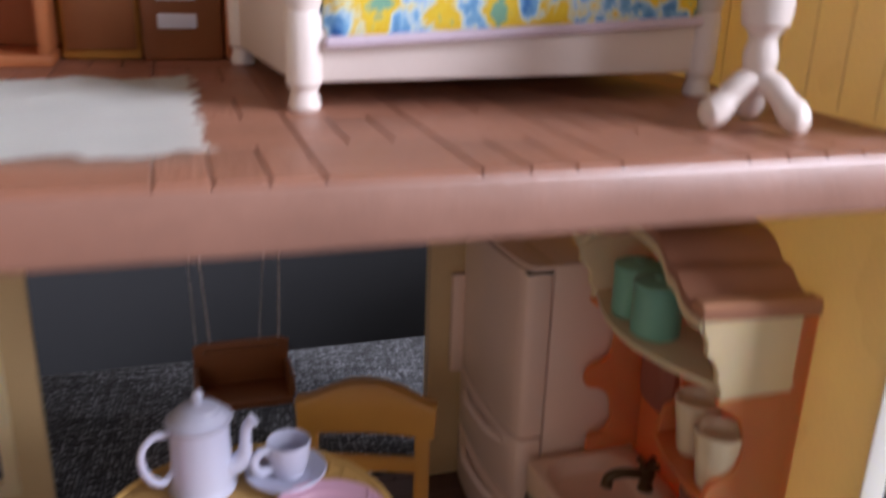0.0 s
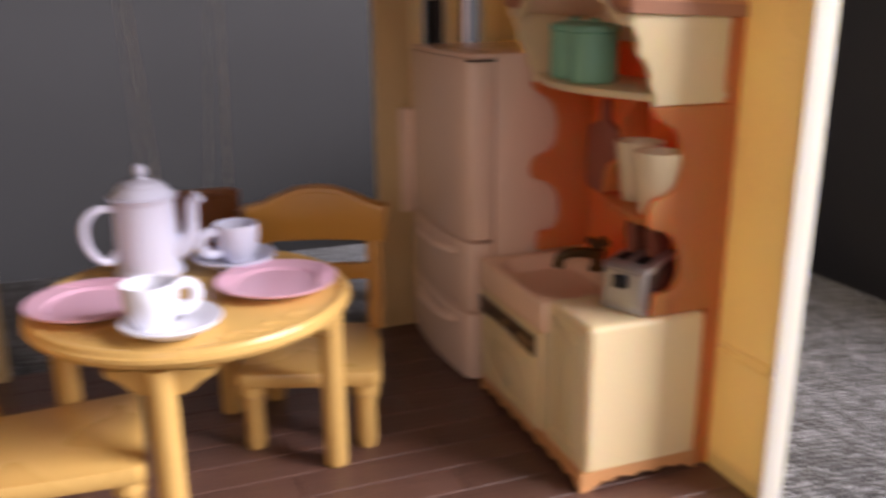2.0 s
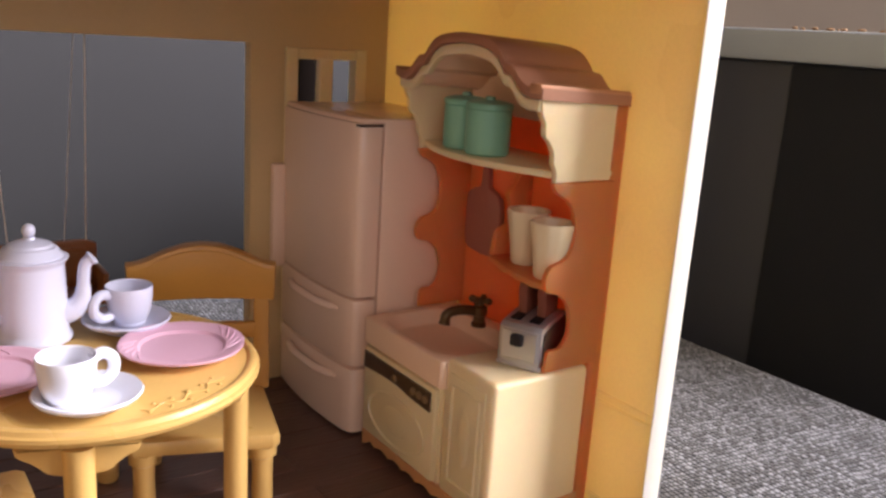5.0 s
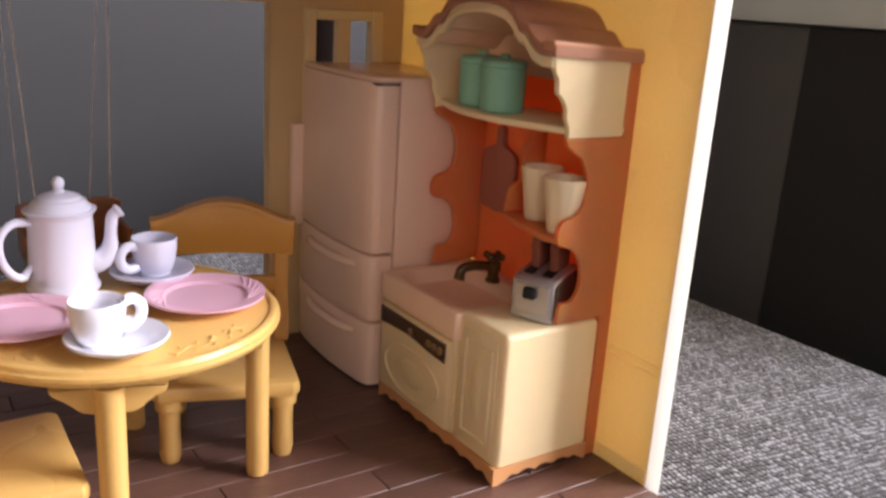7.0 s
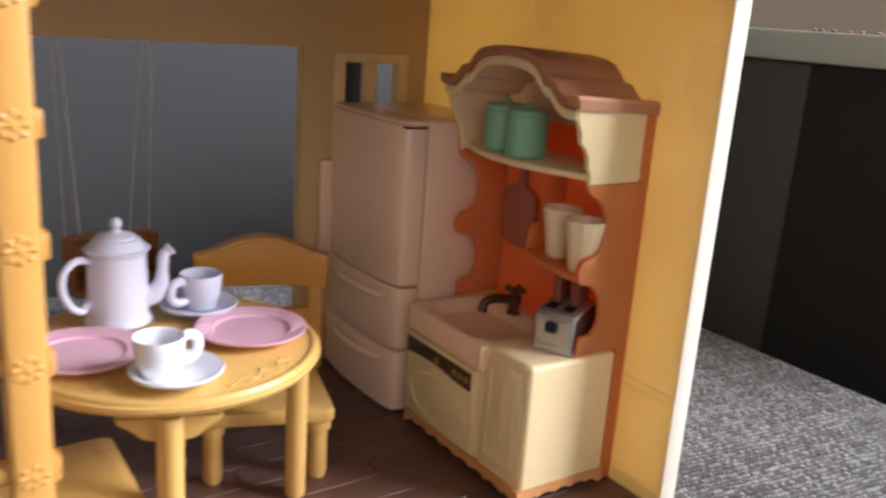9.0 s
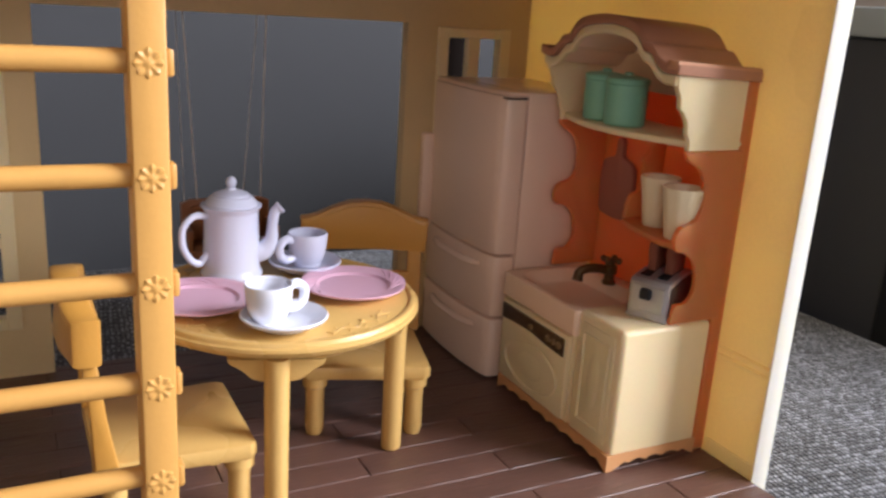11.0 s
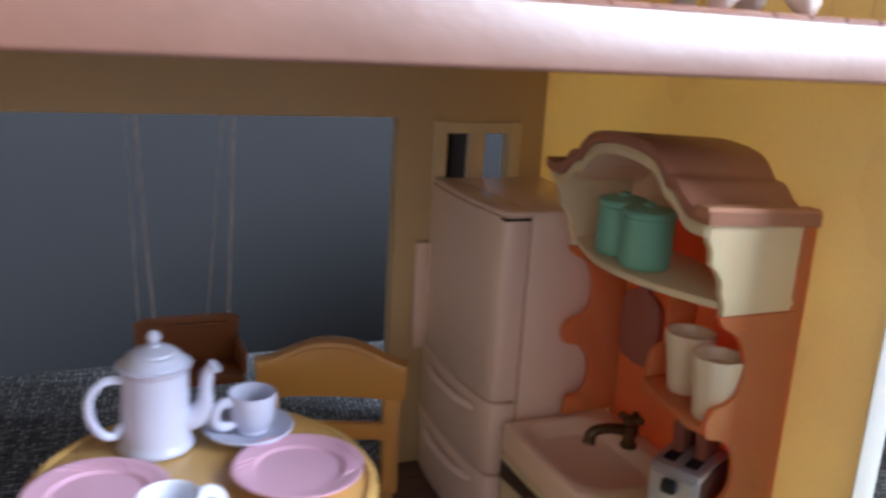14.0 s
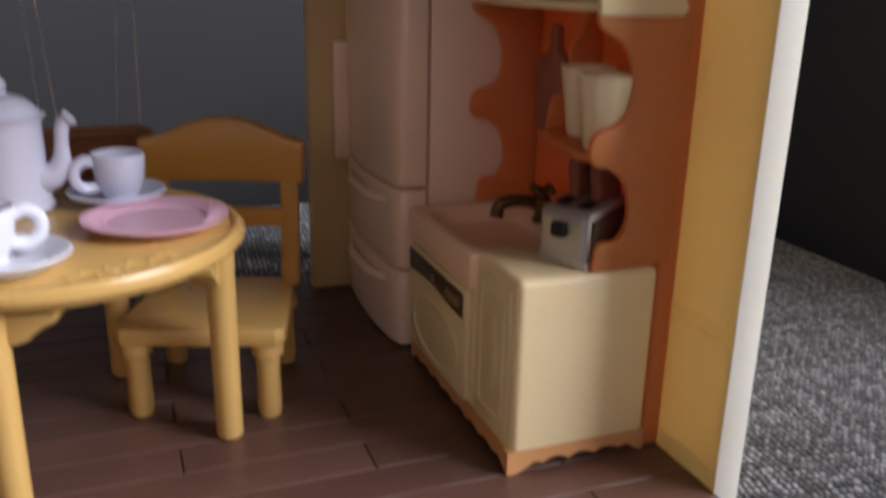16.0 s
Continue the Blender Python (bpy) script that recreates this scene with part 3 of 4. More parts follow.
for y in (0.1880, 0.1915, 0.1950, 0.2065):
    part("knob", moved(lathe([(0.0013, 0), (0.0013, 0.0008), (0.0009, 0.0012), (0, 0.0012)], seg=10), pose(0.1067, y, 0.0337, 0, -90, 0)), M_GOLD, oven, "small dull gold knob")
rim = bmesh.new()
tube([(0.1071, 0.2060 + 0.0175 * math.cos(a), 0.0178 + 0.0088 * math.sin(a)) for a in [2 * math.pi * k / 32 for k in range(33)]], 0.0005, 6, bm=rim)
part("oval_moulding", rim, M_CREAM, oven)
part("oval_centre", ball((0.1073, 0.2060, 0.0178), 0.010, squash=(0.06, 0.9, 0.5)), M_CREAM, oven)

sink = part("sink", box(0.1074, 0.1464, 0.1824, 0.2284, 0.0394, 0.0416, 0.0005), M_PINKCREAM, kitchen, "pinkish cream sink with a raised rim")
basin = bmesh.new()
oy, ox = (0.1806, 0.2286), (0.1068, 0.1464)
iy, ix = (0.1836, 0.2258), (0.1100, 0.1405)
top, low = 0.0488, 0.0440


def rounded(x0, x1, y0, y1, r):
    return [(cx + r * math.cos(a), cy + r * math.sin(a)) for cx, cy, q in ((x1 - r, y1 - r, 0), (x0 + r, y1 - r, 1), (x0 + r, y0 + r, 2), (x1 - r, y0 + r, 3))
            for a in [math.pi / 2 * (q + k / 6) for k in range(7)]]


outer = rounded(*ox, *oy, 0.0014)
inner = rounded(*ix, *iy, 0.0095)
deep = rounded(ix[0] + 0.003, ix[1] - 0.003, iy[0] + 0.003, iy[1] - 0.003, 0.0085)
loops = [[basin.verts.new((x, y, z)) for x, y in pts] for pts, z in ((outer, 0.0398), (outer, top), (inner, top), (deep, low))]
for a, b in zip(loops, loops[1:]):
    for i in range(28):
        basin.faces.new((a[i], a[(i + 1) % 28], b[(i + 1) % 28], b[i]))
basin.faces.new(loops[-1])
basin.faces.new(loops[0][::-1])
bmesh.ops.bevel(basin, geom=[e for ring in (loops[1], loops[2], loops[3]) for v in ring for e in v.link_edges if e.other_vert(v) in ring and ring.index(v) < ring.index(e.other_vert(v))], offset=0.0007, segments=2, profile=0.5, affect="EDGES")
part("basin", basin, M_PINKCREAM, sink)

TX, TY, TZ = 0.1378, 0.2036, 0.0486
tap = part("tap", tube(curve([(TX, TY, TZ + 0.0052), (TX - 0.0050, TY + 0.0010, TZ + 0.0062), (TX - 0.0090, TY + 0.0019, TZ + 0.0062), (TX - 0.0120, TY + 0.0025, TZ + 0.0050), (TX - 0.0127, TY + 0.0027, TZ + 0.0018)], 5), [0.0017] * 16 + [0.0018] * 4 + [0.0021], 12), M_BRONZE, kitchen, "dark bronze tap")
part("tap_base", lathe([(0.0026, 0), (0.0026, 0.0010), (0.0020, 0.0016), (0.0020, 0.0036), (0.0026, 0.0044), (0.0026, 0.0070), (0.0017, 0.0076), (0.0016, 0.0090), (0, 0.0090)], (TX, TY, TZ), 14), M_BRONZE, tap)
cross = bmesh.new()
for a in range(4):
    ang = math.pi / 2 * a + 0.5
    tube([(TX, TY, TZ + 0.0092), (TX + 0.0028 * math.cos(ang), TY + 0.0028 * math.sin(ang), TZ + 0.0094)], 0.0010, 8, bm=cross)
    ball((TX + 0.003 * math.cos(ang), TY + 0.003 * math.sin(ang), TZ + 0.0094), 0.0013, bm=cross, u=8, v=6)
part("tap_handle", cross, M_BRONZE, tap)

part("back_panel", box(0.1468, 0.1482, 0.1606, 0.2258, 0.0, 0.1310), M_ORANGE, kitchen, "thin translucent terracotta back panel")
for y in (0.1582, 0.2258):
    part("back_stile", box(0.1466, 0.1518, y, y + 0.0024, 0.0, 0.1310, 0.0010, 3), M_ORANGE, kitchen, "thick terracotta rim of the back panel")
WING = [(0.1245, 0.1072), (0.1262, 0.1045), (0.1318, 0.1010), (0.1345, 0.0945), (0.1340, 0.0870), (0.1310, 0.0840), (0.1268, 0.0826), (0.1250, 0.0790), (0.1262, 0.0752), (0.1308, 0.0738), (0.1348, 0.0700), (0.1362, 0.0645), (0.1358, 0.0600), (0.1332, 0.0568), (0.1288, 0.0562), (0.1278, 0.0500)]
smooth_wing = [(v.x, v.y) for v in curve([(x, z, 0) for x, z in WING], 4)]
for y in (0.1578, 0.2262):
    part("side_wing", prism(smooth_wing + [(0.1488, 0.0500), (0.1488, 0.1072)], "y", y, y + 0.0021, 0.0004), M_ORANGE, kitchen, "wavy terracotta side wing")

# upper shelf with its cheeks and roof
shelf_pts = [(0.1470, 0.1580), (0.1268, 0.1580)] + [(0.1268 - 0.0096 * math.sin(math.pi * k / 14), 0.158 + 0.0703 * k / 14) for k in range(1, 14)] + [(0.1268, 0.2283), (0.1470, 0.2283)]
part("upper_shelf", prism(shelf_pts, "z", 0.1082, 0.1104, 0.0007), M_CREAM, kitchen, "bowed cream shelf board")
CHEEK = [(0.1250, 0.1074), (0.1248, 0.1105), (0.1235, 0.1130), (0.1232, 0.1160), (0.1212, 0.1190), (0.1196, 0.1205), (0.1192, 0.1240), (0.1178, 0.1265), (0.1174, 0.1300), (0.1180, 0.1325)]
smooth_cheek = [(v.x, v.y) for v in curve([(x, z, 0) for x, z in CHEEK], 4)]
for y in (0.1576, 0.2260):
    part("cheek", prism(smooth_cheek + [(0.1462, 0.1308), (0.1462, 0.1074)], "y", y, y + 0.0023, 0.0005), M_CREAM, kitchen)
ARCH = [(0.1562, 0.1336), (0.1620, 0.1336), (0.1662, 0.1352), (0.1702, 0.1386), (0.1737, 0.1393), (0.1760, 0.1417), (0.1792, 0.1442), (0.1845, 0.1458), (0.1952, 0.1467), (0.2059, 0.1458), (0.2112, 0.1442), (0.2144, 0.1417), (0.2167, 0.1393), (0.2202, 0.1386), (0.2242, 0.1352), (0.2284, 0.1336), (0.2342, 0.1346)]
arch = [(0.1562 + (v.x - 0.1562) * 0.955, v.y) for v in curve([(y, z, 0) for y, z in ARCH], 4)]


def sheared(bm):
    for v in bm.verts:
        v.co.z -= 0.05 * max(0.0, v.co.x - 0.1165)
    return bm


def band(line, down0, down1):
    return [(y, z - down0) for y, z in line] + [(y, z - down1) for y, z in reversed(line)]


part("hood_roof", sheared(prism(band(arch, 0.0, 0.0030), "x", 0.1158, 0.1502, 0.0004)), M_ROOF, kitchen, "wavy brown hood roof")
inner_arch = [(0.1582 + (y - 0.1562) * 0.0742 / 0.078, z - 0.0002) for y, z in arch]
part("hood_valance", prism(band(inner_arch, 0.0030, 0.0061), "x", 0.1166, 0.1190, 0.0004), M_CREAM, kitchen, "cream wavy valance")
part("hood_lining", sheared(prism(band(inner_arch, 0.0032, 0.0041), "x", 0.1190, 0.1468)), M_PINKCREAM, kitchen)
part("hood_end", sheared(box(0.1156, 0.1506, 0.1567, 0.1616, 0.1317, 0.1347, 0.0007)), M_LIP, kitchen)
part("hood_back", prism([(y, z - 0.0058) for y, z in inner_arch] + [(0.2258, 0.1208), (0.1604, 0.1208)], "x", 0.1448, 0.1466), M_PINKCREAM, kitchen, "pinkish cream back of the hood")

# mug shelf with its bracket
ms = part("mug_shelf", prism([(0.1470, 0.1598), (0.1262, 0.1598), (0.1248, 0.1640), (0.1270, 0.1800), (0.1310, 0.1925), (0.1470, 0.1940)], "z", 0.0753, 0.0773, 0.0005), M_ORANGE, kitchen)
BRK = [(0.1320, 0.0773), (0.1335, 0.0850), (0.1370, 0.0872), (0.1385, 0.0915), (0.1372, 0.0975), (0.1400, 0.1010), (0.1430, 0.1072)]
part("shelf_bracket", prism([(v.x, v.y) for v in curve([(x, z, 0) for x, z in BRK], 4)] + [(0.1468, 0.1072), (0.1468, 0.0773)], "y", 0.1918, 0.1938, 0.0003), M_ORANGE, ms)

hung = thing("chopping_board", "dusky rose toy chopping board hung on the terracotta panel", "chopping board", (0.1455, 0.2142, 0.069))
part("board", prism([(v.x, v.y) for v in curve([(0.2142, 0.0712, 0), (0.2070, 0.0720, 0), (0.2048, 0.0755, 0), (0.2048, 0.0900, 0), (0.2075, 0.0935, 0), (0.2120, 0.0955, 0), (0.2126, 0.1010, 0), (0.2142, 0.1022, 0), (0.2158, 0.1010, 0), (0.2164, 0.0955, 0), (0.2210, 0.0935, 0), (0.2236, 0.0900, 0), (0.2236, 0.0755, 0), (0.2214, 0.0720, 0)], 3)], "x", 0.1440, 0.1464, 0.0005), M_BOARD, hung)

facet = lambda a: 1 + 0.012 * math.cos(10 * a)
for x, y in ((0.1322, 0.1648), (0.1366, 0.1810)):
    g = thing("beaker", "plain ivory toy beaker standing on the small shelf", "beaker", (x, y, 0.0774), "beakers on the shelf")
    part("cup", lathe([(0, 0), (0.0042, 0), (0.0046, 0.0006), (0.0055, 0.0085), (0.0068, 0.0164), (0.0067, 0.0171), (0.0061, 0.0168), (0.0053, 0.0140), (0, 0.0136)], (x, y, 0.0774), 60, wave=facet), M_MUG, g)

for x, y in ((0.1265, 0.1920), (0.1280, 0.2060)):
    j = thing("storage_jar", "mint green toy storage jar with a low knobbed lid", "jar", (x, y, 0.1104), "storage jars")
    part("jar_body", lathe([(0, 0), (0.0064, 0), (0.0070, 0.0006), (0.0071, 0.0066), (0.0070, 0.0136), (0.0067, 0.0140), (0, 0.0140)], (x, y, 0.1105), 32), M_MINT, j)
    part("lid", lathe([(0, 0), (0.0072, 0), (0.0073, 0.0003), (0.0073, 0.0012), (0.0070, 0.0017), (0.0056, 0.0022), (0.0030, 0.0026), (0.0017, 0.0027), (0.0016, 0.0034), (0.0009, 0.0038), (0, 0.0038)], (x, y, 0.1245), 32), M_MINT, j)

# ---- toaster ----
toaster = thing("toaster", "silver toy toaster with two brown slices", "toaster", (0, 0, 0))
TW = 0.0065
part("body", prism([(0.0, 0.0013), (0.0, 0.0112), (0.0010, 0.0124), (0.0080, 0.0137), (0.0150, 0.0144), (0.0176, 0.0134), (0.0188, 0.0110), (0.0190, 0.0013)], "x", -TW, TW, 0.0007), M_SILVER, toaster)
part("foot", box(-TW - 0.0002, TW + 0.0002, -0.0002, 0.0190, 0, 0.0014, 0.0004), M_SILVER, toaster)
part("front_plate", box(-TW + 0.0010, TW - 0.0010, -0.0004, 0.0004, 0.0024, 0.0108, 0.0003, 1), M_SILVER, toaster)
# dark sheets over the silver sides stand in for their shade
for x in (-TW - 0.0005, TW - 0.0001):
    part("side_panel", prism([(0.0012, 0.0018), (0.0012, 0.0108), (0.0080, 0.0126), (0.0150, 0.0132), (0.0176, 0.0110), (0.0178, 0.0018)], "x", x, x + 0.0006, 0.0002), M_SIDE_SHADE, toaster, "dark sheet for the shaded side of the toaster")
part("lever", box(-0.0022, 0.0014, -0.0022, 0.0002, 0.0066, 0.0100, 0.0007), M_BLACK, toaster, "black lever knob")
for x in (-0.0032, 0.0026):
    part("slot", moved(box(-0.0016, 0.0016, 0.0030, 0.0150, -0.0003, 0.0006, 0.0002, 1), pose(x, 0, 0.01235, 6, 0, 0)), M_BLACK, toaster)
    part("slice", prism([(0.0070, 0.010), (0.0150, 0.010), (0.0152, 0.0175), (0.0160, 0.0200), (0.0150, 0.0226), (0.0128, 0.0234), (0.0108, 0.0226), (0.0088, 0.0234), (0.0066, 0.0222), (0.0060, 0.0198), (0.0068, 0.0175)], "x", x - 0.0014, x + 0.0014, 0.0005), M_TOAST, toaster, "brown toast slice")
toaster.matrix_basis = pose(0.1237, 0.1655, 0.0497, 0, 0, -66) @ Matrix.Scale(1.09, 4)

# ---- table and tableware ----
CX, CY, CZ = 0.0118, 0.2079, 0.0566
table = thing("dining_table", "round honey-coloured toy dining table with carved vines", "table", (CX, CY, 0))
top_part = part("tabletop", lathe([(0, -0.0060), (0.0385, -0.0060), (0.0398, -0.0056), (0.0405, -0.0046), (0.0428, -0.0040), (0.0437, -0.0026), (0.0436, -0.0016), (0.0429, -0.0013), (0.0427, -0.0008), (0.0424, -0.0002), (0.0416, 0.0001), (0.0408, -0.0001), (0.0402, -0.0006), (0.0396, -0.0004), (0, -0.0004)], (CX, CY, CZ), 72), M_WOOD_PALE, table)
for ang in (252.5, 344.5, 72.5, 163.0):
    a = radians(ang)
    lx, ly = CX + 0.0375 * math.cos(a), CY + 0.0375 * math.sin(a)
    leg = part("leg", lathe([(0, 0), (0.0026, 0), (0.0032, 0.0005), (0.0034, 0.0013), (0.0034, 0.020), (0.0035, 0.045), (0.0037, CZ - 0.006), (0, CZ - 0.006)], (lx, ly, 0), 20), M_WOOD_PALE, table)
    c = bmesh.new()
    half = [(v.x, v.y) for v in curve([(0.0135, -0.0004, 0), (0.0128, -0.0022, 0), (0.0104, -0.0036, 0), (0.0086, -0.0050, 0), (0.0068, -0.0066, 0), (0.0040, -0.0074, 0), (0.0, -0.0076, 0)], 4)]
    corb = [(0.0135, 0.0)] + half + [(-x, z) for x, z in reversed(half[:-1])] + [(-0.0135, 0.0)]
    prism(corb, "y", -0.0036, 0.0026, 0.0006, bm=c)
    part("corbel", moved(c, pose(CX + 0.0345 * math.cos(a), CY + 0.0345 * math.sin(a), CZ - 0.0059, 0, 0, ang + 90)), M_WOOD_PALE, leg)
for q in range(4):
    a0 = radians(295 + 90 * q)
    v = bmesh.new()
    pts = [(CX + (0.0362 + 0.0011 * math.sin(k * 1.05)) * math.cos(a0 + (k - 10) * 0.036), CY + (0.0362 + 0.0011 * math.sin(k * 1.05)) * math.sin(a0 + (k - 10) * 0.036), CZ - 0.0003) for k in range(21)]
    tube(pts, 0.00021, 6, bm=v)
    for k in range(1, 21, 2):
        s = 1 if k % 4 == 1 else -1
        aa = a0 + (k - 10) * 0.036
        r = 0.0362 + s * 0.0019
        ball((CX + r * math.cos(aa), CY + r * math.sin(aa), CZ - 0.0003), 0.00055 if k != 11 else 0.0009, bm=v, squash=(1, 1, 0.6), u=8, v=5)
    part("carved_vine", v, M_WOOD_PALE, top_part)


def cup_and_saucer(x, y, cx, cy, turn, mat, shade):
    s = thing("saucer", shade + " toy saucer lying on the round table", "saucer", (x, y, CZ), "saucers")
    part("dish", lathe([(0, 0), (0.0070, 0), (0.0076, 0.0006), (0.0116, 0.0024), (0.0124, 0.0034), (0.0121, 0.0038), (0.0114, 0.0035), (0.0076, 0.0016), (0.0070, 0.0013), (0, 0.0013)], (x, y, CZ), 40), mat, s)
    z = CZ + 0.0014
    c = thing("teacup", shade + " toy teacup with a round handle on its saucer", "teacup", (cx, cy, z), "teacups")
    part("bowl", lathe([(0, 0), (0.0042, 0), (0.0046, 0.0006), (0.0043, 0.0010), (0.0053, 0.0024), (0.0061, 0.0050), (0.0065, 0.0080), (0.0067, 0.0112), (0.0065, 0.0116), (0.0061, 0.0112), (0.0057, 0.0070), (0.0046, 0.0028), (0, 0.0022)], (cx, cy, z), 32), mat, c)
    a = radians(turn)
    d = Vector((math.cos(a), math.sin(a), 0))
    o = Vector((cx, cy, z))
    part("handle", tube(curve([o + d * 0.0058 + Vector((0, 0, 0.0094)), o + d * 0.0086 + Vector((0, 0, 0.0102)), o + d * 0.0110 + Vector((0, 0, 0.0084)), o + d * 0.0110 + Vector((0, 0, 0.0052)), o + d * 0.0086 + Vector((0, 0, 0.0032)), o + d * 0.0054 + Vector((0, 0, 0.0036))], 5), 0.00145, 10), mat, c)



cup_and_saucer(0.0046, 0.1795, 0.0003, 0.1800, 12, M_WHITE, "white")
cup_and_saucer(0.0262, 0.2275, 0.0272, 0.2280, 197, M_LILAC, "lilac-white")


def plate(x, y, turn):
    p = thing("plate", "rose pink toy plate with a scrolled rim", "plate", (x, y, CZ), "plates")

    def rim_wave(a):
        """A nearly round edge with five small teeth in each of the two scrolled stretches."""
        out = 1 + 0.006 * math.sin(4 * a)
        for q in (0, 180):
            d = (math.degrees(a) - turn - q + 180) % 360 - 180
            if 0 < d < 60:
                out += 0.010 * (1 - (d % 12) / 12)
        return out

    part("dish", lathe([(0, 0), (0.0108, 0), (0.0116, 0.0006), (0.0158, 0.0019), (0.0167, 0.0024), (0.0168, 0.0029), (0.0160, 0.0030), (0.0148, 0.0026), (0.0122, 0.0021), (0.0118, 0.0021), (0.0114, 0.0016), (0.0110, 0.0013), (0, 0.0012)], (x, y, CZ), 120, wave=rim_wave), M_PINK, p)
    for q in range(2):
        for k in range(5):
            a = radians(turn + 180 * q + 12 * k + 1)
            pts = [(x + (0.0124 + 0.0011 * i) * math.cos(a + 0.11 * i - 0.40), y + (0.0124 + 0.0010 * i) * math.sin(a + 0.11 * i - 0.40), CZ + 0.0022 + 0.00017 * i) for i in range(5)]
            part("scroll", tube(pts, [0.00015, 0.00025, 0.0003, 0.0003, 0.0002], 8), M_PINK, p)


plate(0.0344, 0.2030, 345)
plate(-0.0140, 0.2038, 75)

PX, PY = 0.0017, 0.2293
pot = thing("teapot", "lilac-white tall toy coffee pot with a domed lid", "teapot", (PX, PY, CZ))
part("body", lathe([(0, 0), (0.0097, 0), (0.0100, 0.0006), (0.0099, 0.0013), (0.0093, 0.0020), (0.0091, 0.0034), (0.0089, 0.0110), (0.0086, 0.0211), (0.0088, 0.0222), (0.0096, 0.0230), (0.0098, 0.0236), (0.0094, 0.0238), (0, 0.0234)], (PX, PY, CZ), 44), M_LILAC, pot)
lid = part("lid", lathe([(0, 0), (0.0080, 0), (0.0085, 0.0004), (0.0085, 0.0011), (0.0079, 0.0016), (0.0077, 0.0021), (0.0072, 0.0025), (0.0069, 0.0031), (0.0060, 0.0035), (0.0057, 0.0041), (0.0046, 0.0046), (0.0030, 0.0051), (0.0017, 0.0053), (0.0015, 0.0060), (0, 0.0060)], (PX, PY, CZ + 0.0232), 40), M_LILAC, pot)
part("knob", ball((PX, PY, CZ + 0.0309), 0.0018, squash=(1, 1, 1.12)), M_LILAC, lid)
hd = Vector((math.cos(radians(196)), math.sin(radians(196)), 0))
o = Vector((PX, PY, CZ))
up = Vector((0, 0, 1))
part("handle", tube(curve([o + hd * 0.0078 + up * 0.0205, o + hd * 0.0130 + up * 0.0212, o + hd * 0.0168 + up * 0.0178, o + hd * 0.0170 + up * 0.0120, o + hd * 0.0146 + up * 0.0072, o + hd * 0.0116 + up * 0.0054, o + hd * 0.0100 + up * 0.0068, o + hd * 0.0084 + up * 0.0084], 5), 0.00115, 10), M_LILAC, pot)
sd = Vector((math.cos(radians(-14)), math.sin(radians(-14)), 0))
n_sp = 5 * 5 + 1
part("spout", tube(curve([o + sd * 0.0070 + up * 0.0075, o + sd * 0.0105 + up * 0.0085, o + sd * 0.0127 + up * 0.0118, o + sd * 0.0132 + up * 0.0168, o + sd * 0.0138 + up * 0.0210, o + sd * 0.0158 + up * 0.0230], 5), [0.0041 - 0.0024 * min(1, k / 14) + (0.0004 if k > n_sp - 3 else 0) for k in range(n_sp)], 14), M_LILAC, pot)


# ---- chairs ----
def chair():
    c = thing("dining_chair", "honey-coloured toy dining chair with an arched back", "chair", (0, 0, 0), "dining chairs")
    seat = [(-0.0200, -0.0185), (0.0200, -0.0185), (0.0222, -0.0165), (0.0222, -0.0130), (0.0195, 0.0238), (-0.0195, 0.0238), (-0.0222, -0.0130), (-0.0222, -0.0165)]
    part("seat", prism(seat, "z", 0.0212, 0.0262, 0.0013), M_WOOD_PALE, c)
    for x, y in ((-0.0172, -0.0142), (0.0172, -0.0142), (-0.0165, 0.0190), (0.0165, 0.0190)):
        part("leg", lathe([(0, 0), (0.0028, 0), (0.0033, 0.0022), (0.0031, 0.012), (0.0033, 0.0175), (0.0043, 0.0182), (0.0043, 0.0214), (0, 0.0214)], (x, y, 0), 14), M_WOOD_PALE, c)
    # the back is darker than the seat, shade being mixed into its colour
    for x in (-0.0190, 0.0190):
        lean = prism([(0.0180, 0.0255), (0.0240, 0.0255), (0.0244, 0.0400), (0.0262, 0.0585), (0.0224, 0.0585), (0.0204, 0.0400)], "x", x - 0.0026, x + 0.0026, 0.0007)
        part("back_post", lean, M_WOOD, c)
    part("lower_rail", prism([(-0.0172, 0.0425), (0.0172, 0.0425), (0.0172, 0.0482), (-0.0172, 0.0482)], "y", 0.0208, 0.0236, 0.0006), M_WOOD, c)
    crest = [(-0.0232, 0.0555), (-0.0116, 0.0555), (0.0, 0.0555), (0.0116, 0.0555), (0.0232, 0.0555), (0.0236, 0.0655), (0.0238, 0.0680), (0.0212, 0.0682), (0.0180, 0.0690), (0.0120, 0.0716), (0.0060, 0.0736), (0.0, 0.0742), (-0.0060, 0.0736), (-0.0120, 0.0716), (-0.0180, 0.0690), (-0.0212, 0.0682), (-0.0238, 0.0680), (-0.0236, 0.0655)]
    bow = prism(crest, "y", 0.0204, 0.0278, 0.0014)
    for v in bow.verts:
        v.co.y += 0.0032 * (1 - (v.co.x / 0.0238) ** 2)
    part("crest_rail", bow, M_WOOD, c)
    arc = [Vector((x, 0.0204 + 0.0032 * (1 - (x / 0.0238) ** 2), z - 0.0020)) for x, z in crest[8:15]]
    part("crest_moulding", tube(curve(arc, 3), 0.0004, 6), M_WOOD, c)
    return c


chair_a = chair()
chair_b = copy_thing(chair_a, pose(-0.0235, 0.1925, 0, 0, 0, 90))
chair_a.matrix_basis = pose(0.0481, 0.2252, 0, 0, 0, -19)
tagged(chair_a, "honey-coloured toy chair pushed in behind the table")
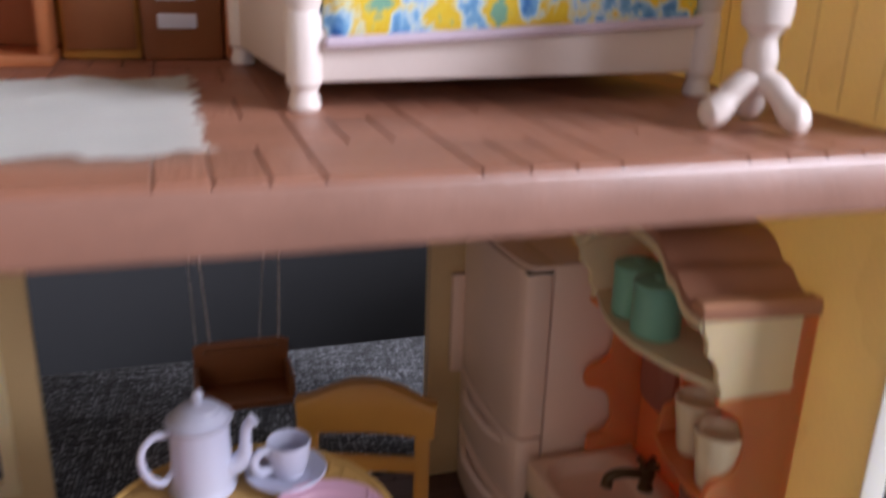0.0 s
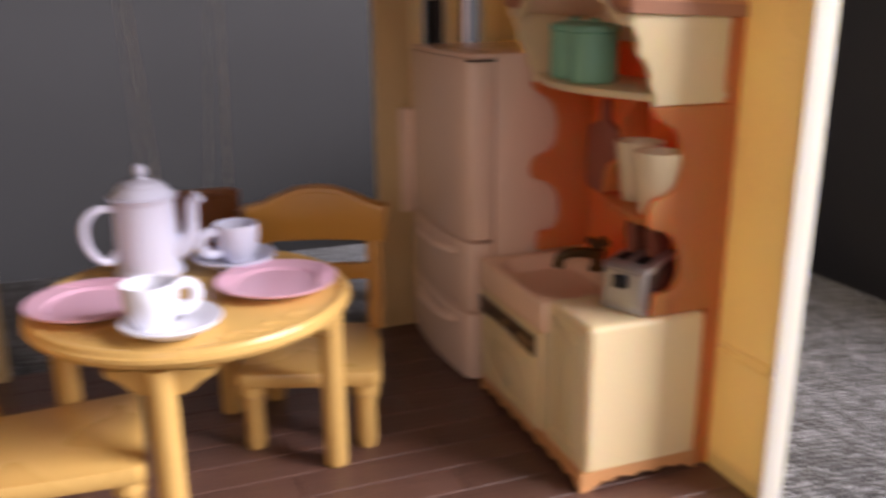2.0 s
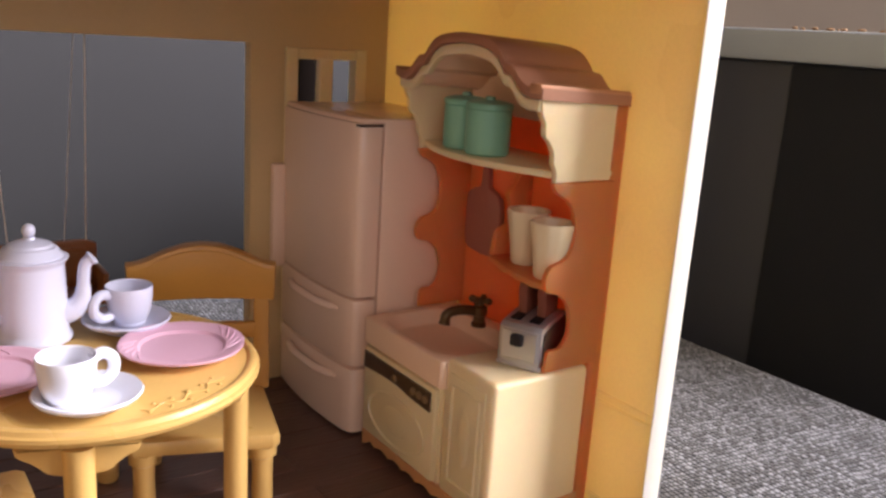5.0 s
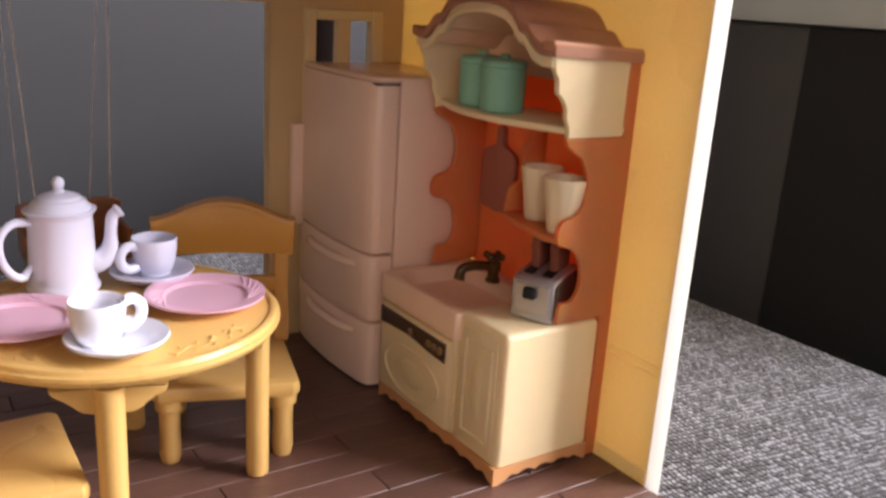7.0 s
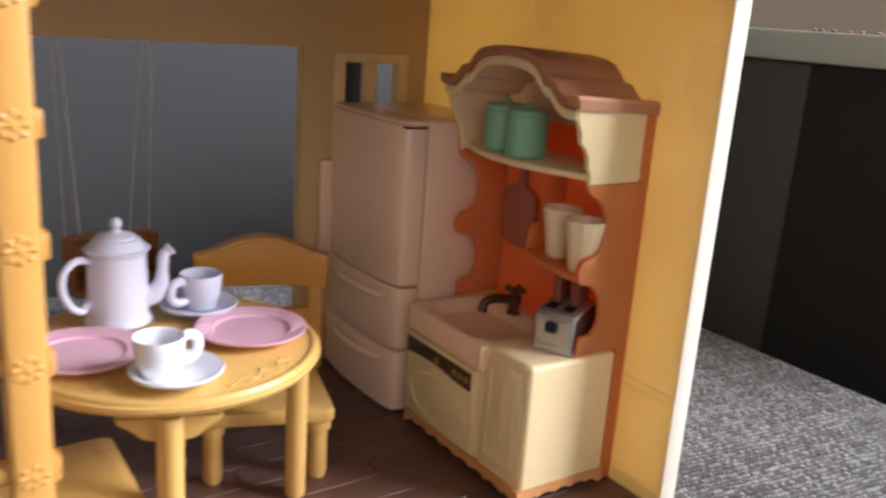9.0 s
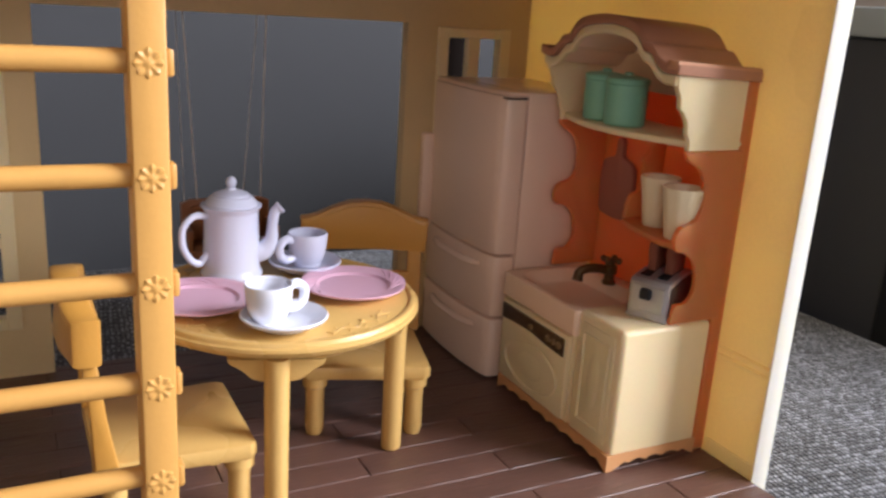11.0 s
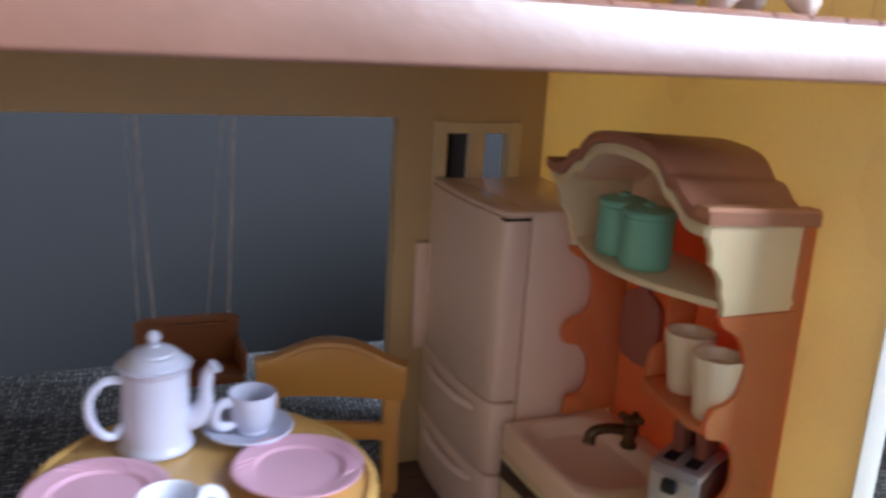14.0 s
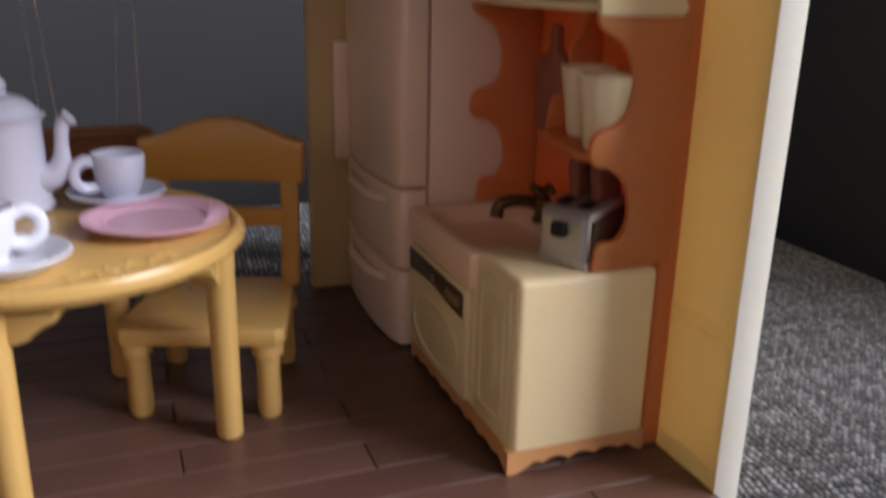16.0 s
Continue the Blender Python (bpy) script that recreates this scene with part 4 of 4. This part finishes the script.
tagged(chair_b, "honey-coloured toy chair standing beside the ladder")

# ---- ladder ----
ladder = thing("ladder", "orange-honey toy ladder with carved rosettes hooked on the loft", "ladder", (-0.063, 0.118, 0))
XL, XG = -0.0392, -0.0880


def petal_height(r, a):
    """Relief of a carved flower: a boss in the middle and eight round petals."""
    boss = max(0.0, 1 - (r / 0.32) ** 2) ** 0.5
    petal = max(0.0, 1 - ((r - 0.68) / 0.30) ** 2) * (0.5 + 0.5 * math.cos(8 * a))
    return 0.00008 + 0.00034 * max(boss, petal) - (0.0004 if r > 0.99 else 0.0)


for x in (XL, XG):
    side = [(0.1142, 0.0), (0.1222, 0.0), (0.1222, 0.160), (0.1292, 0.1640), (0.1292, 0.1775), (0.1352, 0.1775), (0.1345, 0.1815), (0.1180, 0.1822), (0.1150, 0.1800), (0.1142, 0.1740)]
    st = part("stile", prism(side, "x", x - 0.0032, x + 0.0032, 0.0006), M_LADDER, ladder)
    for z in (0.154, 0.134, 0.114, 0.0935, 0.0735, 0.0535, 0.0335, 0.0135):
        f = bmesh.new()
        R, A = 7, 40
        rings = [[f.verts.new((x + 0.0027 * i / R * (1 + 0.10 * math.cos(8 * a) * (i / R) ** 2) * math.cos(a), 0.1142 - petal_height(i / R, a), z + 0.0027 * i / R * (1 + 0.10 * math.cos(8 * a) * (i / R) ** 2) * math.sin(a)))
                  for a in [2 * math.pi * k / A for k in range(A)]] for i in range(1, R + 1)]
        mid = f.verts.new((x, 0.1142 - petal_height(0, 0), z))
        for k in range(A):
            f.faces.new((mid, rings[0][k], rings[0][(k + 1) % A]))
            for i in range(R - 1):
                f.faces.new((rings[i][k], rings[i + 1][k], rings[i + 1][(k + 1) % A], rings[i][(k + 1) % A]))
        part("rosette", f, M_LADDER, st)
        sgn = 1 if x == XL else -1
        part("peg", box(x + sgn * 0.0030, x + sgn * 0.0045, 0.1150, 0.1190, z - 0.0024, z + 0.0024, 0.0006), M_LADDER, st)
for z in (0.154, 0.134, 0.114, 0.0935, 0.0735, 0.0535, 0.0335, 0.0135):
    part("rung", tube([(XG, 0.1180, z), (XL, 0.1180, z)], 0.0022, 14), M_LADDER, ladder)

# ---- sage green cradle chair at the back left ----
cot = thing("toy_cot", "sage green toy cot with ball finials and printed bedding", "cot", (-0.107, 0.23, 0))
for x, y in ((-0.0825, 0.2215), (-0.0900, 0.2500), (-0.1370, 0.2215), (-0.1370, 0.2500)):
    pst = part("corner_post", prism([(x - 0.0022, y - 0.0022), (x + 0.0022, y - 0.0022), (x + 0.0022, y + 0.0022), (x - 0.0022, y + 0.0022)], "z", 0.0, 0.0560 if y < 0.24 else 0.030, 0.0010), M_SAGE, cot)
    if y > 0.24:
        continue
    part("finial", ball((x, y, 0.0598), 0.0038), M_SAGE, pst)
    for k in range(3):
        part("flute", tube([(x - 0.0014 + 0.0014 * k, y - 0.0022, 0.012), (x - 0.0014 + 0.0014 * k, y - 0.0022, 0.050)], 0.0005, 6), M_SAGE, pst)
for y, low in ((0.2215, 0.0), (0.2500, 0.022)):
    part("rail", box(-0.1325, -0.0870, y - 0.0030, y + 0.0030, 0.0080, 0.0140, 0.001), M_SAGE, cot)
    arc = [(-0.1325, 0.046)] + [(-0.1098 + 0.0228 * math.cos(a), 0.048 + 0.025 * math.sin(a)) for a in [math.pi * (1 - k / 12) for k in range(13)]] + [(-0.0870, 0.046), (-0.0870, 0.040)] + [(-0.1098 + 0.0205 * math.cos(a), 0.044 + 0.022 * math.sin(a)) for a in [math.pi * k / 12 for k in range(13)]] + [(-0.1325, 0.040)]
    part("arched_top", prism(arc, "y", y - 0.0026, y + 0.0026, 0.0006), M_SAGE, cot).location.z -= low
    for k in range(4):
        part("spindle", tube([(-0.125 + 0.0088 * k, y, 0.012), (-0.125 + 0.0088 * k, y, 0.050 - low)], 0.0019, 8), M_SAGE, cot)
for x in (-0.0880, -0.1370):
    part("side_rail", box(x - 0.0025, x + 0.0025, 0.2245, 0.2470, 0.0080, 0.0150, 0.001), M_SAGE, cot)
    part("upper_rail", box(x - 0.0025, x + 0.0025, 0.2245, 0.2470, 0.0230, 0.0285, 0.001), M_SAGE, cot)
bedding = thing("cot_bedding", "white printed bedding lying in the sage green cot", "bedding", (-0.112, 0.2457, 0.014))
part("cloth", box(-0.1340, -0.0910, 0.2248, 0.2465, 0.0141, 0.030, 0.004, 3), M_BEDDING, bedding)

# ---- loft ----
rug = thing("rug", "mint-white cloth rug with a frayed edge on the loft boards", "rug", (-0.04, 0.19, ZL))
rb = bmesh.new()
rr = random.Random(3)
N, K = 44, 40
grid = [[None] * (K + 1) for _ in range(N + 1)]
for i in range(N + 1):
    for k in range(K + 1):
        u, v = i / N, k / K
        x = -0.100 + 0.106 * u
        y = 0.1475 + 0.088 * v
        if i in (0, N):
            x += rr.uniform(-0.0022, 0.0022)
        if k in (0, K):
            y += rr.uniform(-0.0012, 0.0012) + 0.0012 * math.sin(9 * u * 3)
        z = ZL + 0.0012 + 0.0007 * noise.noise(Vector((x * 60, y * 90, 0))) + 0.0005 * noise.noise(Vector((x * 200, y * 260, 3)))
        grid[i][k] = rb.verts.new((x, y, z))
for i in range(N):
    for k in range(K):
        rb.faces.new((grid[i][k], grid[i + 1][k], grid[i + 1][k + 1], grid[i][k + 1]))
bmesh.ops.solidify(rb, geom=list(rb.faces), thickness=0.0009)
part("cloth", rb, M_RUG, rug, angle=80)

bed = thing("bed", "off-white toy bed with turned legs and a printed cover", "bed", (0.085, 0.23, ZL))
LEG = [(0, 0), (0.0033, 0), (0.0038, 0.0008), (0.0035, 0.0025), (0.0030, 0.0042), (0.0031, 0.0048), (0.0040, 0.0060), (0.0042, 0.0200), (0.0036, 0.0215), (0.0044, 0.0240), (0.0044, 0.0480), (0.003, 0.0500), (0, 0.0505)]
for x, y in ((0.0288, 0.1905), (0.0288, 0.2700), (0.1350, 0.1905), (0.1350, 0.2700)):
    part("leg", lathe(LEG, (x, y, ZL), 18), M_BED, bed)
for y in (0.1905, 0.2700):
    part("side_rail", box(0.0322, 0.1315, y - 0.0016, y + 0.0016, ZL + 0.0062, ZL + 0.0182, 0.0009), M_BED, bed)
for x in (0.0288, 0.1350):
    part("end_board", box(x - 0.0016, x + 0.0016, 0.1940, 0.2665, ZL + 0.0055, ZL + 0.042, 0.0009), M_BED, bed)
part("slat_base", box(0.0305, 0.1333, 0.1922, 0.2683, ZL + 0.0100, ZL + 0.0138, 0.0006), M_BED, bed)
cover = thing("bed_cover", "blue and yellow floral cover with lilac trim on the bed", "bedspread", (0.082, 0.23, ZL + 0.014))


def askew(bm):
    """The cover lies a little askew: its hem climbs towards one end."""
    for v in bm.verts:
        if v.co.z < ZL + 0.022:
            v.co.z += 0.0046 * (v.co.x - 0.031) / 0.1
    return bm


part("quilt", askew(box(0.0330, 0.1306, 0.1862, 0.2675, ZL + 0.0142, ZL + 0.030, 0.004, 4)), M_PRINT, cover)
part("border", askew(box(0.0326, 0.1310, 0.1852, 0.1882, ZL + 0.0137, ZL + 0.0162, 0.0010)), M_TRIM, cover, "lilac trim")
for ob in (bed, cover):
    ob.matrix_basis = pose(0.0288, 0.1905, 0, 0, 0, 4.5) @ pose(-0.0288, -0.1905, 0) @ ob.matrix_basis

stand = thing("pedestal_table", "pale pink toy pedestal table with splayed feet", "table", (0.1200, 0.1555, ZL))
part("column", lathe([(0, 0.0085), (0.0024, 0.0085), (0.0028, 0.0113), (0.0036, 0.0138), (0.0037, 0.0158), (0.0032, 0.0180), (0.0029, 0.0192), (0.0034, 0.0205), (0.0050, 0.0222), (0.0054, 0.026), (0.0050, 0.031), (0.0030, 0.034), (0.0030, 0.040), (0, 0.040)], (0.1200, 0.1555, ZL), 24), M_BED, stand)
part("tabletop", lathe([(0, 0.040), (0.016, 0.040), (0.017, 0.0412), (0.0165, 0.0425), (0, 0.0425)], (0.1200, 0.1555, ZL), 32), M_BED, stand)
for ang in (178, 298, 58):
    d = Vector((math.cos(radians(ang)), math.sin(radians(ang)), 0))
    o = Vector((0.1200, 0.1555, ZL))
    part("foot", tube(curve([o + d * 0.0008 + up * 0.0108, o + d * 0.0042 + up * 0.0094, o + d * 0.0074 + up * 0.0060, o + d * 0.0100 + up * 0.0038, o + d * 0.0126 + up * 0.0034], 4), [0.0028] * 8 + [0.0031, 0.0033, 0.0034, 0.0034, 0.0034, 0.0034, 0.0031, 0.0023, 0.0008], 12), M_BED, stand)

shelf = thing("shelf_unit", "open red-brown toy shelf unit against the loft wall", "shelf unit", (-0.08, 0.283, ZL))
part("bottom", box(-0.1300, -0.0300, 0.2655, 0.2960, ZL, ZL + 0.0032, 0.0006), M_REDWOOD, shelf)
for x in (-0.1300, -0.0972, -0.0648, -0.0335):
    part("upright", box(x, x + 0.0032, 0.2655, 0.2955, ZL + 0.0032, ZL + 0.070, 0.0006), M_REDWOOD, shelf)
part("middle", box(-0.1268, -0.0335, 0.2665, 0.2955, ZL + 0.034, ZL + 0.037, 0.0006), M_REDWOOD, shelf)
part("back", box(-0.1268, -0.0335, 0.2935, 0.2958, ZL + 0.0032, ZL + 0.070, 0.0004), M_REDWOOD, shelf)

chest = thing("book_chest", "dark brown toy chest with pale drawer fronts", "chest", (0.004, 0.285, ZL))
part("body", box(-0.0062, 0.0175, 0.2790, 0.2962, ZL, ZL + 0.060, 0.001), M_SWING, chest)
for k in range(4):
    part("drawer", box(-0.0015, 0.0100, 0.2778, 0.2792, ZL + 0.0095 + 0.0082 * k, ZL + 0.0140 + 0.0082 * k, 0.0005), M_WHITE, chest, "pale drawer front")
screen = thing("side_cabinet", "red-brown toy cabinet panel beside the bed", "cabinet", (0.0215, 0.285, ZL))
part("body", box(0.0182, 0.0262, 0.2760, 0.2962, ZL, ZL + 0.055, 0.0012), M_REDWOOD, screen)
cab2 = thing("wall_cabinet", "brown toy cabinet standing against the loft wall", "cabinet", (-0.018, 0.288, ZL))
part("body", box(-0.0292, -0.0066, 0.2820, 0.2962, ZL, ZL + 0.058, 0.001), M_WOOD, cab2)
part("door", box(-0.0280, -0.0078, 0.2808, 0.2821, ZL + 0.003, ZL + 0.055, 0.0005), M_SWING, cab2)

# ---- boards of the two floors, each one a piece ----
cache = {}


def board(parent, name, x0, x1, y0, y1, z_top, thick, mat):
    key = (round(x1 - x0, 4), round(y1 - y0, 4), mat.name)
    if key not in cache:
        w, d = (x1 - x0) / 2, (y1 - y0) / 2
        bm = box(-w, w, -d, d, -thick, 0, 0.00022, 1)
        me = bpy.data.meshes.new(name)
        bm.to_mesh(me)
        bm.free()
        me.materials.append(mat)
        cache[key] = me
    ob = new(name, cache[key])
    ob.location = ((x0 + x1) / 2, (y0 + y1) / 2, z_top)
    ob.parent = parent
    return ob


PITCH, LENGTH, GAP = 0.0127, 0.0890, 0.00016
y = 0.0985
row = 0
while y < YB + 0.004:
    y1 = min(y + PITCH, YB + 0.0055)
    if y > 0.0982 and y1 - y > 0.002:
        k = round((y - 0.1835) / PITCH)
        x = (0.0350 if k % 2 == 0 else 0.0795) - 3 * LENGTH
        while x < 0.1518:
            a, b = max(x, -0.1995), min(x + LENGTH, 0.1518)
            if b - a > 0.003:
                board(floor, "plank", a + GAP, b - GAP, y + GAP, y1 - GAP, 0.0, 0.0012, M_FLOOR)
            x += LENGTH
    y = y1 if row else 0.1835 - 6 * PITCH
    row += 1

# basket-weave blocks of three boards each on the loft
PB = 0.0264
for i in range(-8, 6):
    for k in range(7):
        bx, by = -0.0033 + PB * i, 0.1304 + PB * k
        for j in range(3):
            if (i + k) % 2 == 0:
                x0, x1, y0, y1 = bx + PB * j / 3, bx + PB * (j + 1) / 3, by, by + PB
            else:
                x0, x1, y0, y1 = bx, bx + PB, by + PB * j / 3, by + PB * (j + 1) / 3
            x1, y0, y1 = min(x1, XR - 0.0006), max(y0, 0.1311), min(y1, YB - 0.0004)
            if x0 > -0.199 and x1 - x0 > 0.002 and y1 - y0 > 0.002:
                board(loft, "plank", x0 + 0.00018, x1 - 0.00018, y0 + 0.00018, y1 - 0.00018, ZL, 0.0010, M_LOFT if (i + k) % 2 == 0 else M_LOFT_X)
